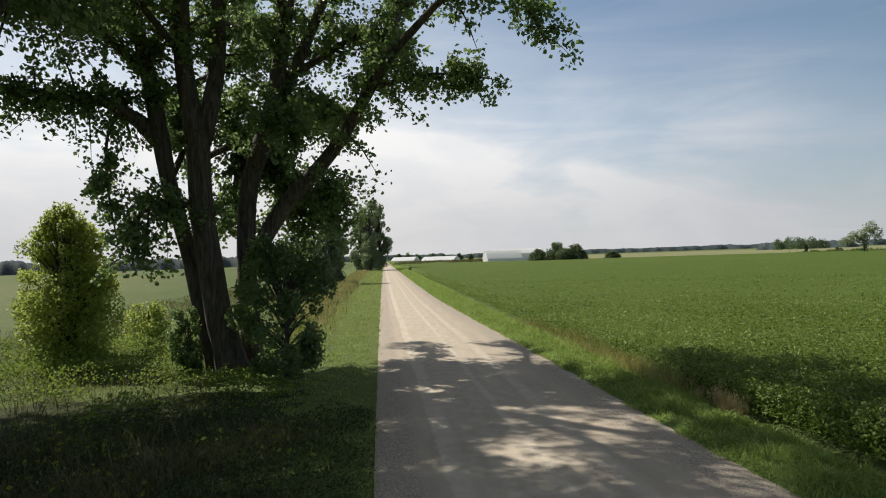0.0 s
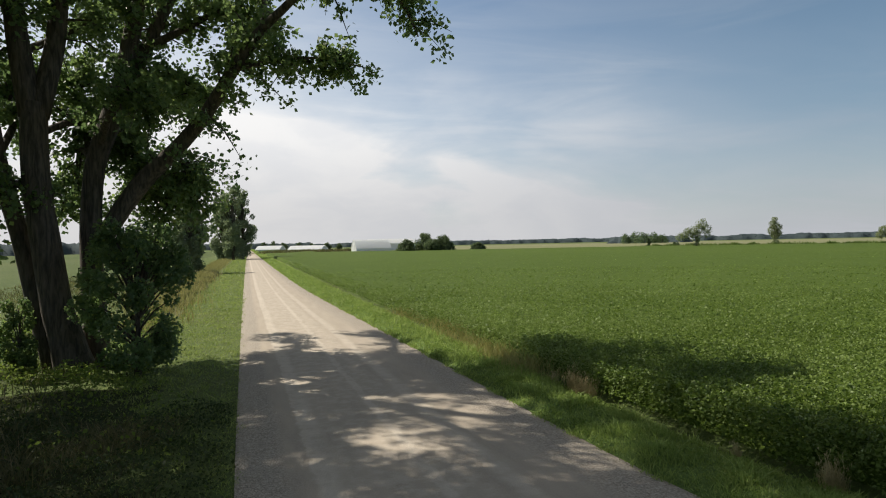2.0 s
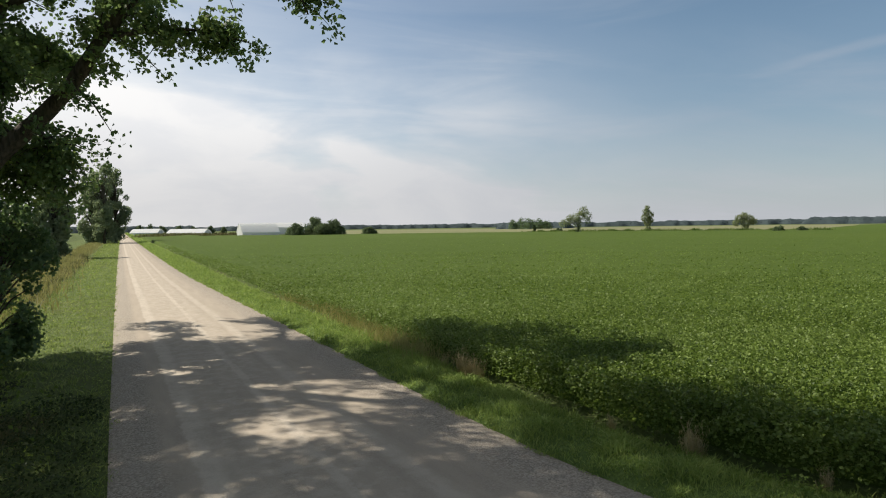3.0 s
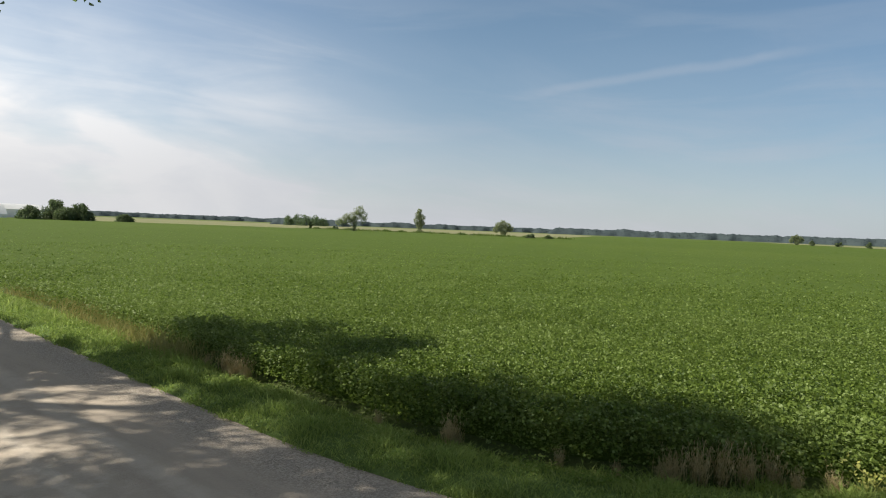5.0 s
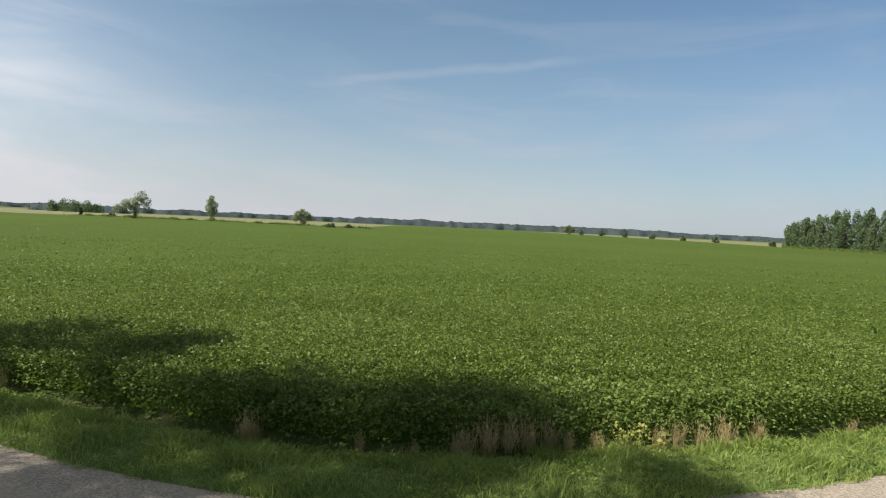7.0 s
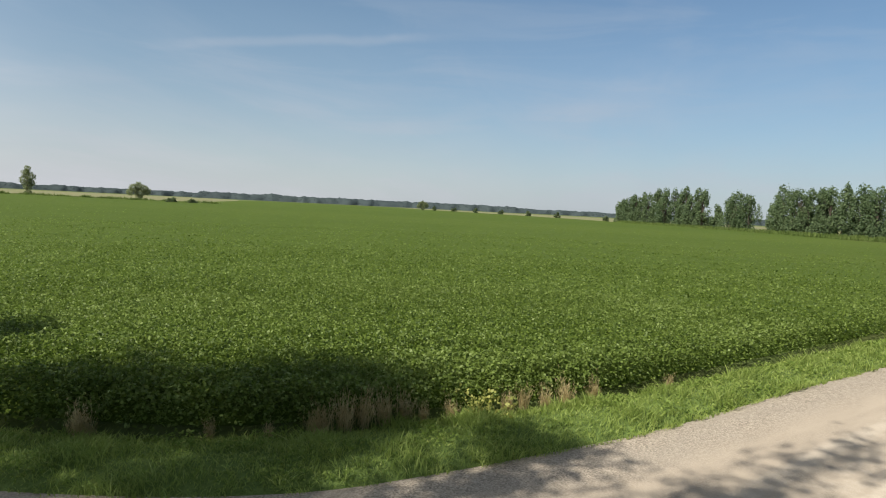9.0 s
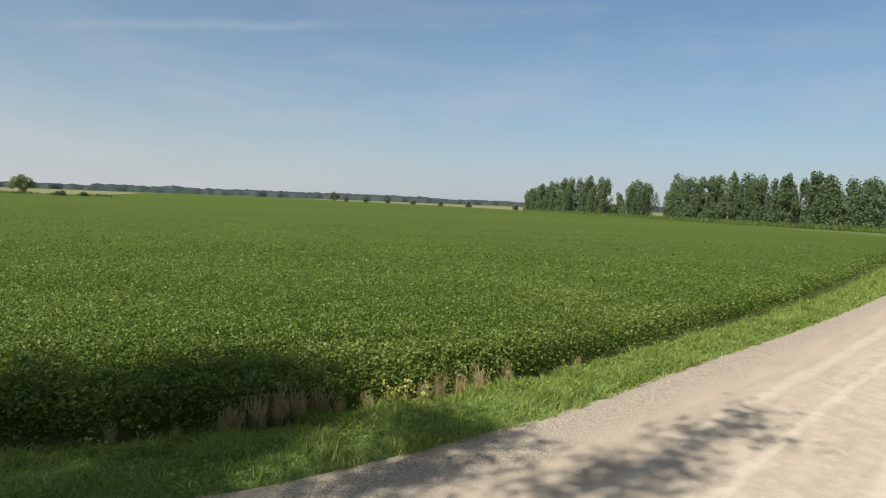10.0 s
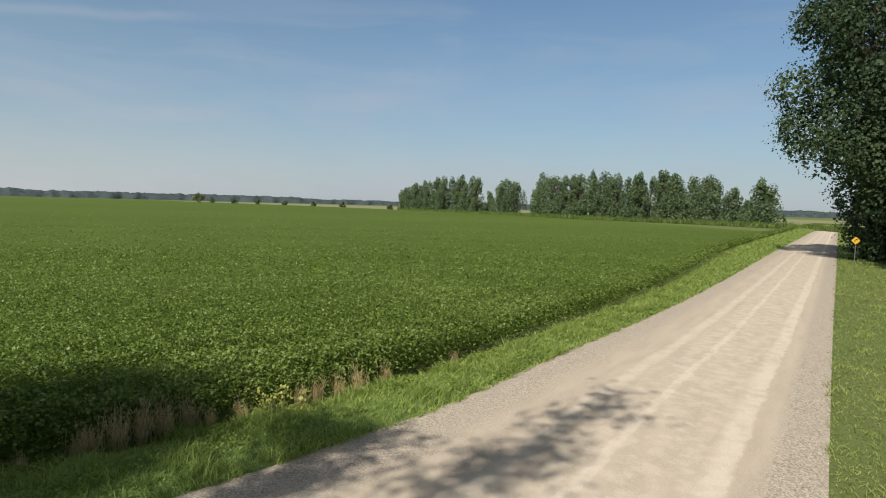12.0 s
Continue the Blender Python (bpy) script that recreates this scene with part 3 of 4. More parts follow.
def crown_lobes(height, width, low, n, taper, fat, foot, peak):
    """Lumps of a crown from the ground up; taper: how narrow the top gets."""
    out = []
    for i in range(n):
        f = (i + rng.uniform(0.1, 0.9)) / n
        w = width * 0.5 * min(1.0, foot + 1.7 * f) * (1 - f ** peak * taper)
        a, r = rng.uniform(0, 2 * math.pi), w * math.sqrt(rng.uniform(0.05, 1.0)) * 0.80
        out.append((math.cos(a) * r, math.sin(a) * r, height * (low + (0.97 - low) * f), width * 0.5 * rng.uniform(*fat) * (1.15 - 0.4 * f)))
    return out


def simple_tree(name, base, height, width, label, mat=FARLEAF, leaves=2500, size=0.5, low=0.08, lumps=24, group="", taper=0.75, lobes=None, tall=1.0, fat=(0.30, 0.48), foot=0.55, peak=3.0, core=1.9, lean=1.3):
    """A tree seen from afar: trunk, limbs and an uneven crown of leaf clumps."""
    reseed(base)
    tree = new(name)
    tree.location = base
    tagged(tree, label, "bush" if "bush" in name or "shrub" in name else "tree", group)
    lobes = lobes or crown_lobes(height, width, low, lumps, taper, fat, foot, peak)
    v, f = tube([(0, 0, -0.1), (0.01 * height, 0, height * 0.4), (0, 0.01 * height, height * 0.85)], [height * 0.02 + 0.03, height * 0.013, 0.02], 7)
    part("trunk", mesh_of("trunk", v, f, BARK, True), BARK, tree)
    tubes, spots, out, sizes, room = [], [], [], [], sum(l[3] ** 2 for l in lobes)
    for x, y, z, r in lobes:
        tubes.append(([(0, 0, z * 0.55), (x * 0.5, y * 0.5, z * 0.85), (x, y, z)], [height * 0.008, height * 0.005, 0.015]))
        n = max(8, int(leaves * r * r / room))
        share = rng.uniform(0.35, 1.0, n) ** 0.5
        sizes.append(size * np.interp(share, [0.6, 0.78, 0.9, 1.0], [core, core * 0.8, 0.95, 0.7]))
        d = unit(rng.normal(size=(n, 3))) * (r * share)[:, None]
        d[:, 2] *= tall
        lump = d * (1 + 0.25 * np.sin(d[:, :1] * 5 / r + z) * np.sin(d[:, 1:2] * 4 / r + x * 3))
        spots.append(lump + np.array([x, y, z]))
        out.append(unit(d) * lean)
    v, f = join_tubes(tubes, 4)
    tagged(part("branchwork", mesh_of("branchwork", v, f, BARK), BARK, tree), kind="stuff")
    c = np.concatenate(spots)
    c[:, 2] = np.maximum(c[:, 2], 0.05)
    part("crown", quads_mesh("crown", leaf_quads(c, np.concatenate(sizes), up=0.3, fold=0.12, slim=0.85, face=np.concatenate(out)), mat), mat, tree)
    return tree


BANK = [(0, 0.0), (0.2, 0.22), (0.5, 0.48), (0.9, 0.72), (1.4, 0.90), (2.0, 0.98), (3.5, 1.0)]


def far_woods():
    """Far belts of trees: a lumpy bank of crowns and leaf clumps along its top."""
    verts, faces, rim = [], [], []
    for a0, a1, dist, high in ((-75, -6, 900, 17), (-6, 6, 1500, 14), (5, 34.7, 1500, 11), (31.7, 38.7, 620, 8), (38.7, 58.3, 1100, 9), (56.4, 85.3, 1000, 11), (83.3, 94.2, 1100, 9), (94.2, 140, 900, 9), (140, 285, 900, 16)):
        azs = np.linspace(a0, a1, max(8, int((a1 - a0) / (0.9 if a0 == 140 else 0.11))))
        first = len(verts)
        for a in azs:
            lump = noise.noise((a * 0.5, dist, 0)) * 0.28 + noise.noise((a * 2.2, dist, 3)) * 0.14 + noise.noise((a * 6.0, dist, 5)) * 0.10
            end = min(1.0, (a - a0) / 0.8 + 0.15, (a1 - a) / 0.8 + 0.15)
            top = high * (0.9 + 0.9 * lump) * end
            swell = 14 * noise.noise((a * 1.1, dist, 9))
            for back, up in BANK:
                p = towards(a, dist + back * high + swell, top * up)
                verts.append(tuple(p))
            for _ in range(4):
                u = rng.uniform(0.1, 1.0)
                rim.append(towards(a + rng.normal(0, 0.05), dist + np.interp(u, [b[1] for b in BANK], [b[0] for b in BANK]) * high + swell, top * u))
        for i in range(len(azs) - 1):
            for j in range(6):
                q = first + i * 7 + j
                faces.append((q, q + 7, q + 8, q + 1))
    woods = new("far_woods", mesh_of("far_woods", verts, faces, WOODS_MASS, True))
    tagged(woods, "distant woods along the horizon with haze in their colour", "woods", kind="stuff")
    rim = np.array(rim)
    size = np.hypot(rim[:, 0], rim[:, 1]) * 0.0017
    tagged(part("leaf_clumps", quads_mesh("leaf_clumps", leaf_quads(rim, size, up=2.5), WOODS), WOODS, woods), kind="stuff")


build_ground()
build_road()
build_bank()
build_bean_field()
bean_leaves()
build_grass()
far_woods()

# tree beside the road ahead: three stems from one base, the main one forking at eight metres
STEMS = [
    [(0.36, 0, -0.1, 0.62), (0.22, 0, 0.5, 0.52), (0.04, 0, 1.3, 0.46), (-0.12, 0, 1.94, 0.43), (-0.38, 0, 3.97, 0.40), (-0.54, 0, 5.26, 0.38), (-0.60, 0, 6.74, 0.37), (-0.60, 0.1, 7.96, 0.36)],
    [(-0.68, 0.1, 7.6, 0.33), (-0.92, 0, 9.51, 0.30), (-0.97, -0.2, 10.74, 0.27), (-0.87, -0.5, 12.1, 0.25), (-0.81, -0.8, 14.1, 0.17), (-0.74, -1.0, 17.2, 0.05)],
    [(-0.52, 0.1, 7.6, 0.32), (-0.13, 0.4, 9.62, 0.28), (-0.03, 0.6, 11.0, 0.26), (-0.03, 0.8, 12.6, 0.24), (0.25, 1.0, 15.0, 0.16), (0.72, 1.0, 18.2, 0.05)],
    [(-0.30, 0.6, -0.1, 0.36), (-0.80, 0.6, 1.93, 0.27), (-1.18, 0.5, 4.19, 0.26), (-1.66, 0.5, 6.08, 0.26), (-1.93, 0.4, 7.95, 0.28), (-2.13, 0.3, 9.42, 0.26), (-2.37, 0.2, 10.9, 0.22), (-2.53, 0, 12.3, 0.18), (-2.86, -0.3, 15.0, 0.07)],
    [(-2.0, 0.4, 7.7, 0.24), (-2.54, 0, 8.39, 0.21), (-2.94, -0.5, 8.68, 0.18), (-3.45, -0.9, 8.83, 0.14), (-4.16, -1.3, 8.79, 0.10), (-4.97, -1.6, 8.91, 0.07), (-6.13, -2.0, 9.0, 0.03)],
    [(0.72, 1.0, -0.1, 0.40), (0.62, 1.0, 2.99, 0.33), (0.62, 1.0, 4.53, 0.31), (0.78, 1.0, 6.27, 0.30), (1.21, 1.0, 7.62, 0.32), (1.63, 1.0, 8.98, 0.29), (1.90, 1.0, 10.35, 0.26), (2.17, 0.9, 11.7, 0.23), (2.37, 0.8, 13.2, 0.19), (2.65, 0.6, 16.4, 0.06)],
    [(1.56, 1.0, 8.3, 0.24), (2.11, 1.3, 9.75, 0.22), (2.64, 1.6, 11.1, 0.20), (3.16, 1.8, 12.4, 0.18), (3.79, 2.0, 14.0, 0.14), (4.91, 2.0, 16.9, 0.04)],
    [(0.66, 1.1, 3.4, 0.28), (1.28, 1.2, 4.61, 0.28), (2.17, 1.0, 5.84, 0.29), (3.14, 0.6, 6.74, 0.25), (4.03, 0, 7.68, 0.22), (4.84, -0.8, 8.78, 0.19), (5.68, -1.6, 9.89, 0.15), (6.37, -2.4, 10.4, 0.12), (7.33, -3.2, 11.1, 0.09), (8.4, -3.8, 11.2, 0.06), (9.4, -4.2, 10.4, 0.04), (9.9, -4.4, 9.3, 0.02)],
    [(-0.2, 0.2, 5.2, 0.16), (-0.79, 0.1, 5.52, 0.13), (-1.15, -0.2, 5.59, 0.10), (-1.71, -0.6, 5.5, 0.07), (-2.29, -0.9, 5.07, 0.04), (-2.38, -1.0, 3.68, 0.02)],
    [(5.0, -1.0, 9.0, 0.08), (6.19, -1.6, 9.18, 0.06), (7.38, -2.0, 9.23, 0.04), (8.74, -2.2, 9.0, 0.02)],
    # side limbs that fill the crown
    [(-1.7, 0.5, 6.4, 0.12), (-1.6, 1.8, 7.8, 0.10), (-2.0, 2.6, 8.8, 0.07), (-2.3, 3.0, 9.8, 0.02)],
    [(-0.5, 0.2, 6.6, 0.12), (-1.0, 1.6, 7.6, 0.10), (-1.3, 2.4, 8.6, 0.07), (-1.4, 2.8, 9.8, 0.02)],
    [(-1.95, 0.4, 8.2, 0.06), (-2.8, 0.0, 8.7, 0.055), (-3.3, -0.3, 7.8, 0.05), (-3.3, -0.4, 6.2, 0.035), (-3.0, -0.5, 4.4, 0.02)],
    [(-2.2, 0.3, 9.8, 0.16), (-3.3, -0.3, 11.0, 0.12), (-4.6, -0.8, 11.8, 0.07), (-6.4, -1.0, 12.0, 0.02)],
    [(-2.4, 0.2, 11.0, 0.16), (-3.8, 1.8, 12.4, 0.11), (-5.3, 3.2, 13.6, 0.06), (-6.6, 4.0, 15.4, 0.02)],
    [(-0.95, -0.2, 10.4, 0.14), (-1.8, -1.6, 11.6, 0.10), (-2.4, -3.2, 12.6, 0.05), (-2.8, -4.4, 13.4, 0.02)],
    [(0.9, 1.0, 6.8, 0.14), (1.5, -0.2, 7.8, 0.10), (2.2, -0.9, 8.2, 0.06), (2.8, -1.2, 7.6, 0.02)],
    [(2.8, 0.7, 6.5, 0.14), (3.2, 1.4, 6.6, 0.10), (3.5, 1.9, 6.0, 0.06), (3.7, 2.2, 5.0, 0.02)],
    [(1.3, 1.0, 7.9, 0.14), (2.4, 1.8, 9.0, 0.11), (3.3, 2.4, 9.4, 0.07), (4.2, 2.6, 8.8, 0.02)],
    [(2.3, 1.4, 10.2, 0.14), (3.6, 0.9, 10.8, 0.11), (4.8, 0.6, 11.4, 0.07), (5.8, 0.4, 11.0, 0.02)],
    [(4.6, -0.5, 8.4, 0.12), (4.9, 0.6, 9.6, 0.10), (5.6, 1.4, 10.6, 0.07), (6.2, 1.8, 11.6, 0.02)],
    [(5.9, -1.8, 10.0, 0.10), (6.0, -0.6, 11.4, 0.09), (6.4, 0.4, 12.8, 0.06), (6.6, 0.8, 14.0, 0.02)],
    [(0.75, 1.0, 6.0, 0.13), (0.3, 2.2, 7.5, 0.10), (0.0, 3.0, 9.0, 0.06), (-0.3, 3.4, 10.2, 0.02)],
    [(-0.9, 0, 9.4, 0.13), (-0.3, 1.8, 10.5, 0.10), (0.5, 2.8, 11.4, 0.06), (1.0, 3.4, 12.6, 0.02)],
    [(-0.6, 0, 7.0, 0.12), (0.2, 1.6, 7.8, 0.09), (0.9, 2.4, 7.6, 0.05), (1.4, 2.8, 6.8, 0.02)],
    [(0.8, 1.0, 6.4, 0.14), (0.2, 2.0, 6.9, 0.10), (-0.1, 2.6, 6.2, 0.06), (-0.2, 2.8, 5.2, 0.02)],
    [(1.0, 1.1, 7.0, 0.15), (1.3, 2.4, 7.6, 0.11), (1.6, 3.0, 6.8, 0.07), (1.7, 3.2, 5.6, 0.02)],
    [(2.2, 1.0, 5.9, 0.14), (2.4, 2.2, 6.6, 0.10), (2.6, 2.8, 5.8, 0.06), (2.6, 3.0, 4.8, 0.02)],
    # limbs away from and towards the near road, added for the shade they throw
    [(0.9, 1.0, 6.9, 0.15), (0.5, 4.5, 8.5, 0.11), (0.2, 8.0, 9.2, 0.07), (0.0, 10.5, 9.0, 0.02)],
    [(1.2, 1.0, 7.6, 0.15), (2.4, 4.0, 9.5, 0.11), (2.8, 7.5, 10.3, 0.07), (2.5, 10.0, 10.3, 0.02)],
    [(-0.02, 0.7, 11.8, 0.16), (0.2, 3.2, 12.5, 0.11), (-0.4, 5.9, 14.0, 0.05), (-0.6, 7.2, 15.6, 0.02)],
    [(-0.85, -0.6, 12.4, 0.17), (-0.5, -2.8, 13.2, 0.13), (-1.4, -5.7, 13.9, 0.08), (-1.9, -8.0, 14.6, 0.02)],
    [(2.2, 0.9, 12.0, 0.17), (2.2, -1.7, 13.0, 0.13), (2.5, -4.7, 14.0, 0.08), (3.0, -6.6, 14.8, 0.02)],
]
big_tree((-5.3, 21.2, 0), STEMS, 50, 1.75, 6, 11, 0.145, "tall cottonwood with three leaning stems beside the road", bias=(0.0, 0.2, 0.1), cluster=0.44)

# trees beside the bend, nearly all out of view: the first is known by the shade it throws across it, the rest are added
# to deepen the shade and block skylight
BESIDE = [
    [(0, 0, -0.1, 0.6), (0.1, 0.1, 3, 0.46), (0.4, 0.4, 7, 0.40), (0.8, 0.8, 11, 0.25), (1.4, 1.2, 15.5, 0.06)],
    [(0.4, 0.4, 7.0, 0.28), (2.4, 1.8, 11.5, 0.2), (3.8, 3.0, 15.0, 0.1), (4.6, 3.8, 17, 0.03)],
    [(0.4, 0.4, 6.5, 0.05), (2.6, -1.1, 10.6, 0.045), (4.9, -4.2, 12.4, 0.035), (8.1, -7.9, 12.6, 0.015)],
    [(0.4, 0.4, 7.5, 0.24), (0.6, 3.0, 11.0, 0.17), (1.2, 5.8, 14.0, 0.09), (1.6, 7.4, 15.5, 0.03)],
    [(0.4, 0.4, 7.5, 0.24), (-2.2, 0.6, 10.0, 0.17), (-5.0, 0.8, 13.0, 0.06)],
    [(0.6, 0.5, 9.0, 0.09), (3.5, 1.7, 12.8, 0.07), (5.8, 1.7, 15.5, 0.03)],
    [(0.5, 0.5, 8.0, 0.2), (3.0, 3.2, 12.5, 0.14), (4.6, 5.6, 15.0, 0.04)],
]
# limbs out of view, aimed so that their shadows fall on road and verge
OVER = [[(0.5, 0.5, 8.0, 0.05), (3.0, 3.4, 10.6, 0.045), (5.4, 6.0, 11.6, 0.04), (7.6, 8.0, 11.8, 0.03), (8.6, 8.8, 11.8, 0.02)], [(6.0, 6.5, 11.6, 0.05), (7.4, 7.2, 11.9, 0.04), (8.8, 8.0, 11.8, 0.02)], [(0.4, 0.4, 6.5, 0.12), (0.3, 2.4, 8.2, 0.09), (0.1, 4.2, 9.0, 0.07), (-0.2, 5.6, 9.4, 0.02)], [(0.5, 0.3, 7.5, 0.12), (2.6, -0.8, 9.6, 0.10), (4.8, -2.1, 10.8, 0.07), (7.0, -3.0, 11.1, 0.05), (8.2, -3.4, 11.2, 0.02)], [(0.5, 0.5, 8.0, 0.22), (2.6, 1.2, 11.5, 0.17), (4.2, 1.8, 14.0, 0.12), (5.2, 2.0, 15.6, 0.04)], [(0.4, 0.4, 7.2, 0.085), (1.5, 3.0, 9.5, 0.07), (2.8, 5.2, 10.6, 0.05), (4.0, 6.6, 10.8, 0.02)], [(0.4, 0.4, 7.0, 0.05), (1.0, 2.0, 9.0, 0.045), (1.6, 4.0, 10.2, 0.03), (1.8, 5.6, 10.4, 0.03)]]
WEST = [[(0.4, 0.4, 7.2, 0.22), (0.5, 1.6, 10.0, 0.16), (0.0, 2.6, 12.6, 0.1), (-1.0, 3.4, 15.0, 0.03)], [(0.4, 0.4, 7.0, 0.2), (1.2, 1.0, 9.6, 0.15), (1.9, 1.2, 11.6, 0.08), (2.3, 1.4, 13.0, 0.03)], [(0.3, 0.3, 6.4, 0.2), (-1.4, 0.4, 9.6, 0.16), (-3.0, 0.6, 11.6, 0.1), (-4.2, 0.8, 13.6, 0.03)], [(0.2, 0.2, 6.0, 0.2), (-0.8, -1.2, 8.2, 0.15), (-1.6, -2.2, 9.4, 0.1), (-2.4, -3.0, 10.4, 0.03)], [(0.3, 0.3, 6.6, 0.2), (-1.2, -0.2, 9.0, 0.15), (-2.6, -0.6, 11.4, 0.1), (-3.2, -1.0, 13.4, 0.03)], [(0.3, 0.3, 6.5, 0.22), (-2.0, -0.6, 9.0, 0.16), (-4.2, -1.2, 11.5, 0.10), (-6.0, -1.4, 13.0, 0.03)], [(0.3, 0.3, 6.8, 0.2), (-1.8, -1.8, 8.6, 0.15), (-3.6, -3.2, 10.0, 0.08), (-4.8, -4.0, 10.8, 0.03)]]
big_tree((-7.5, 11.0, 0), [[(x, y, z * 1.13, r) for x, y, z, r in limb] for limb in BESIDE + WEST + OVER], 88, 2.3, 10, 5, 0.145, "tall cottonwood beside the road bend", cluster=0.75)
big_tree((-13.5, 13.0, 0), [[(x * 0.8, y * 0.8, z * 0.95, r) for x, y, z, r in limb] for limb in BESIDE[:2] + BESIDE[3:]], 46, 2.3, 9, 7, 0.18, "tall cottonwood added to shade the rough verge", cluster=1.0)
# unseen, like those at (-13, -4.5) and (-9, -13.5): added to block skylight
big_tree((-10.5, -6.0, 0), BESIDE[:2] + BESIDE[3:], 40, 2.5, 10, 6, 0.23, "tall unseen cottonwood by the bend, added to block skylight")
big_tree((-18.4, 20.2, 0), [[(x, y, z * 1.2, r) for x, y, z, r in limb] for limb in BESIDE], 46, 2.5, 10, 11, 0.19, "tall cottonwood behind the roadside row")
big_tree((-13.0, -4.5, 0), BESIDE, 40, 2.5, 10, 6, 0.25, "tall unseen cottonwood beside the bend, added to block skylight")
big_tree((-20.5, 15.0, 0), BESIDE, 44, 2.5, 10, 7, 0.23, "tall cottonwood added at the back to shade the weeds")
big_tree((-9.0, -13.5, 0), BESIDE, 40, 2.5, 10, 6, 0.25, "tall unseen cottonwood along the road, added to block skylight")

# trees along the road behind; the first, beside the view, is added to shade the second and the sign
for s, off, hi, wd in ((45, 8.0, 24, 15), (62, 4.2, 27, 24.2), (84, 6.5, 21, 13), (104, 6.0, 19, 11), (126, 6.5, 18, 11)):
    simple_tree("roadside_tree", (0.770 * s - 0.638 * off, -0.638 * s - 0.770 * off, 0), hi, wd, "dense dark green roadside tree leafy to the ground", DARK, int((3900 if s == 62 else 1000) * wd), 0.21 if s == 62 else 0.42, 0.04, int((6.5 if s == 62 else 15) * wd), "roadside trees", 0.35 if s == 62 else 0.5, fat=(0.12, 0.24) if s == 62 else (0.12, 0.25), foot=0.20 if s == 62 else 0.32)
for x, y, hi, wd in ((-8.2, 100, 11.5, 6), (-7.6, 212, 21, 9.5), (-1.6, 214, 22.5, 9.8), (-4.4, 207, 23.5, 10.0)):
    simple_tree("roadside_tree", (x, y, 0), hi, wd, "upright poplar beside the far road", HAZE_LEAF, 9500, 0.46, 0.05, 60, "roadside trees", 0.55, fat=(0.22, 0.36), foot=0.45, core=1.3, lean=0.4)

# poplar row beyond the field
FIRST, LAST = Vector((353, -24)), Vector((148, -116))
# stretches of the row by bearing, with the share of its full height
STRETCHES = [(93.2, 101.0, 1.00), (101.0, 101.9, 0.55), (101.9, 104.4, 0.95), (105.3, 120.8, 1.00), (121.2, 122.3, 0.90), (122.3, 123.3, 0.40), (123.3, 125.4, 1.00)]
for a0, a1, share in STRETCHES:
    az, first = a0, True
    while az < a1:
        way, line = towards(az, 1).xy, LAST - FIRST
        p = FIRST + line * (FIRST.cross(way) / way.cross(line))
        wide = rng.uniform(8.8, 11.4)
        half = math.degrees(0.21 * wide / p.length)
        if first:
            az, first = az + half, False
            continue
        if az > a1 - half * 0.3:
            break
        rise = np.interp(az, [92.8, 93.7, 95.2, 98.2, 102.7, 108.1, 115, 119.6, 121.0, 121.7, 125.7], [0.6, 1.3, 2.2, 2.6, 2.4, 3.0, 3.3, 3.1, 2.9, 2.5, 2.5])
        hi = 3.6 + p.length * math.tan(radians(rise)) * rng.uniform(0.80, 1.04) * share
        simple_tree("poplar_tree", (p.x + rng.normal(0, 0.8), p.y + rng.normal(0, 0.8), 0), hi, wide * min(1, hi / 12), "tall green poplar in a windbreak row", ROWLEAF, 2900, 0.42, 0.02, 26, "windbreak poplars", 0.75, tall=1.7, fat=(0.22, 0.36), foot=0.75, peak=2.2)
        az += half * rng.uniform(1.05, 1.4)

# single trees and bushes beyond the beans
LEANING = [(-1.2, 0, 6.4, 2.0), (-0.6, 0, 4.6, 1.7), (-3.2, 0, 6.2, 1.6), (2.0, 0, 9.0, 2.2), (3.4, 0, 7.2, 2.0), (1.0, 0.5, 7.2, 2.0), (3.8, 0, 5.0, 1.3), (0.2, 0, 5.2, 1.6), (-2.4, 0, 5.2, 1.7), (-4.4, 0, 4.8, 1.8), (-6.2, 0.3, 4.2, 1.6), (0.0, 0, 1.2, 1.3), (0.4, 0, 3.0, 1.0)]
NARROW = [(0.2, 0, 10.8, 1.2), (-0.4, 0, 9.0, 1.5), (1.0, 0, 7.6, 2.0), (-0.8, 0.3, 6.2, 1.9), (1.6, 0, 5.2, 1.4), (0.2, 0, 4.0, 1.7), (0.5, 0, 1.0, 1.6)]
ROUND = [(0, 0, 6.2, 1.6), (-1.8, 0, 5.4, 1.6), (2.0, 0, 5.0, 1.8), (3.2, 0.5, 4.0, 1.5), (-3.0, 0, 3.6, 1.5), (0.3, 0.5, 3.4, 2.0), (0.5, 0, 1.4, 1.2)]
for az, d, hi, wd, shape in ((39.0, 262, 11, 12, LEANING), (44.8, 300, 12.5, 6, NARROW), (52.4, 285, 8, 9, ROUND), (76.2, 480, 11, 8, ROUND)):
    tree = simple_tree("field_tree", towards(az, d), hi, wd, "lone pale green tree at the field edge", FIELDLEAF, 3600, 0.44, 0.15, 14, "field trees", lobes=shape, core=1.0, lean=0.5)
    tree.rotation_euler[2] = radians(-az)
for az, d, hi, wd in ((13.9, 290, 4.8, 10), (15.5, 294, 8.2, 9.5), (16.1, 288, 5.0, 9), (17.2, 290, 6.8, 10), (20.3, 300, 3, 7)):
    simple_tree("round_bush", towards(az, d), hi, wd, "round dark green bush beside the white barn", FARLEAF, 3200, 0.48, 0.03, 22, "field bushes", fat=(0.36, 0.56), foot=0.95)
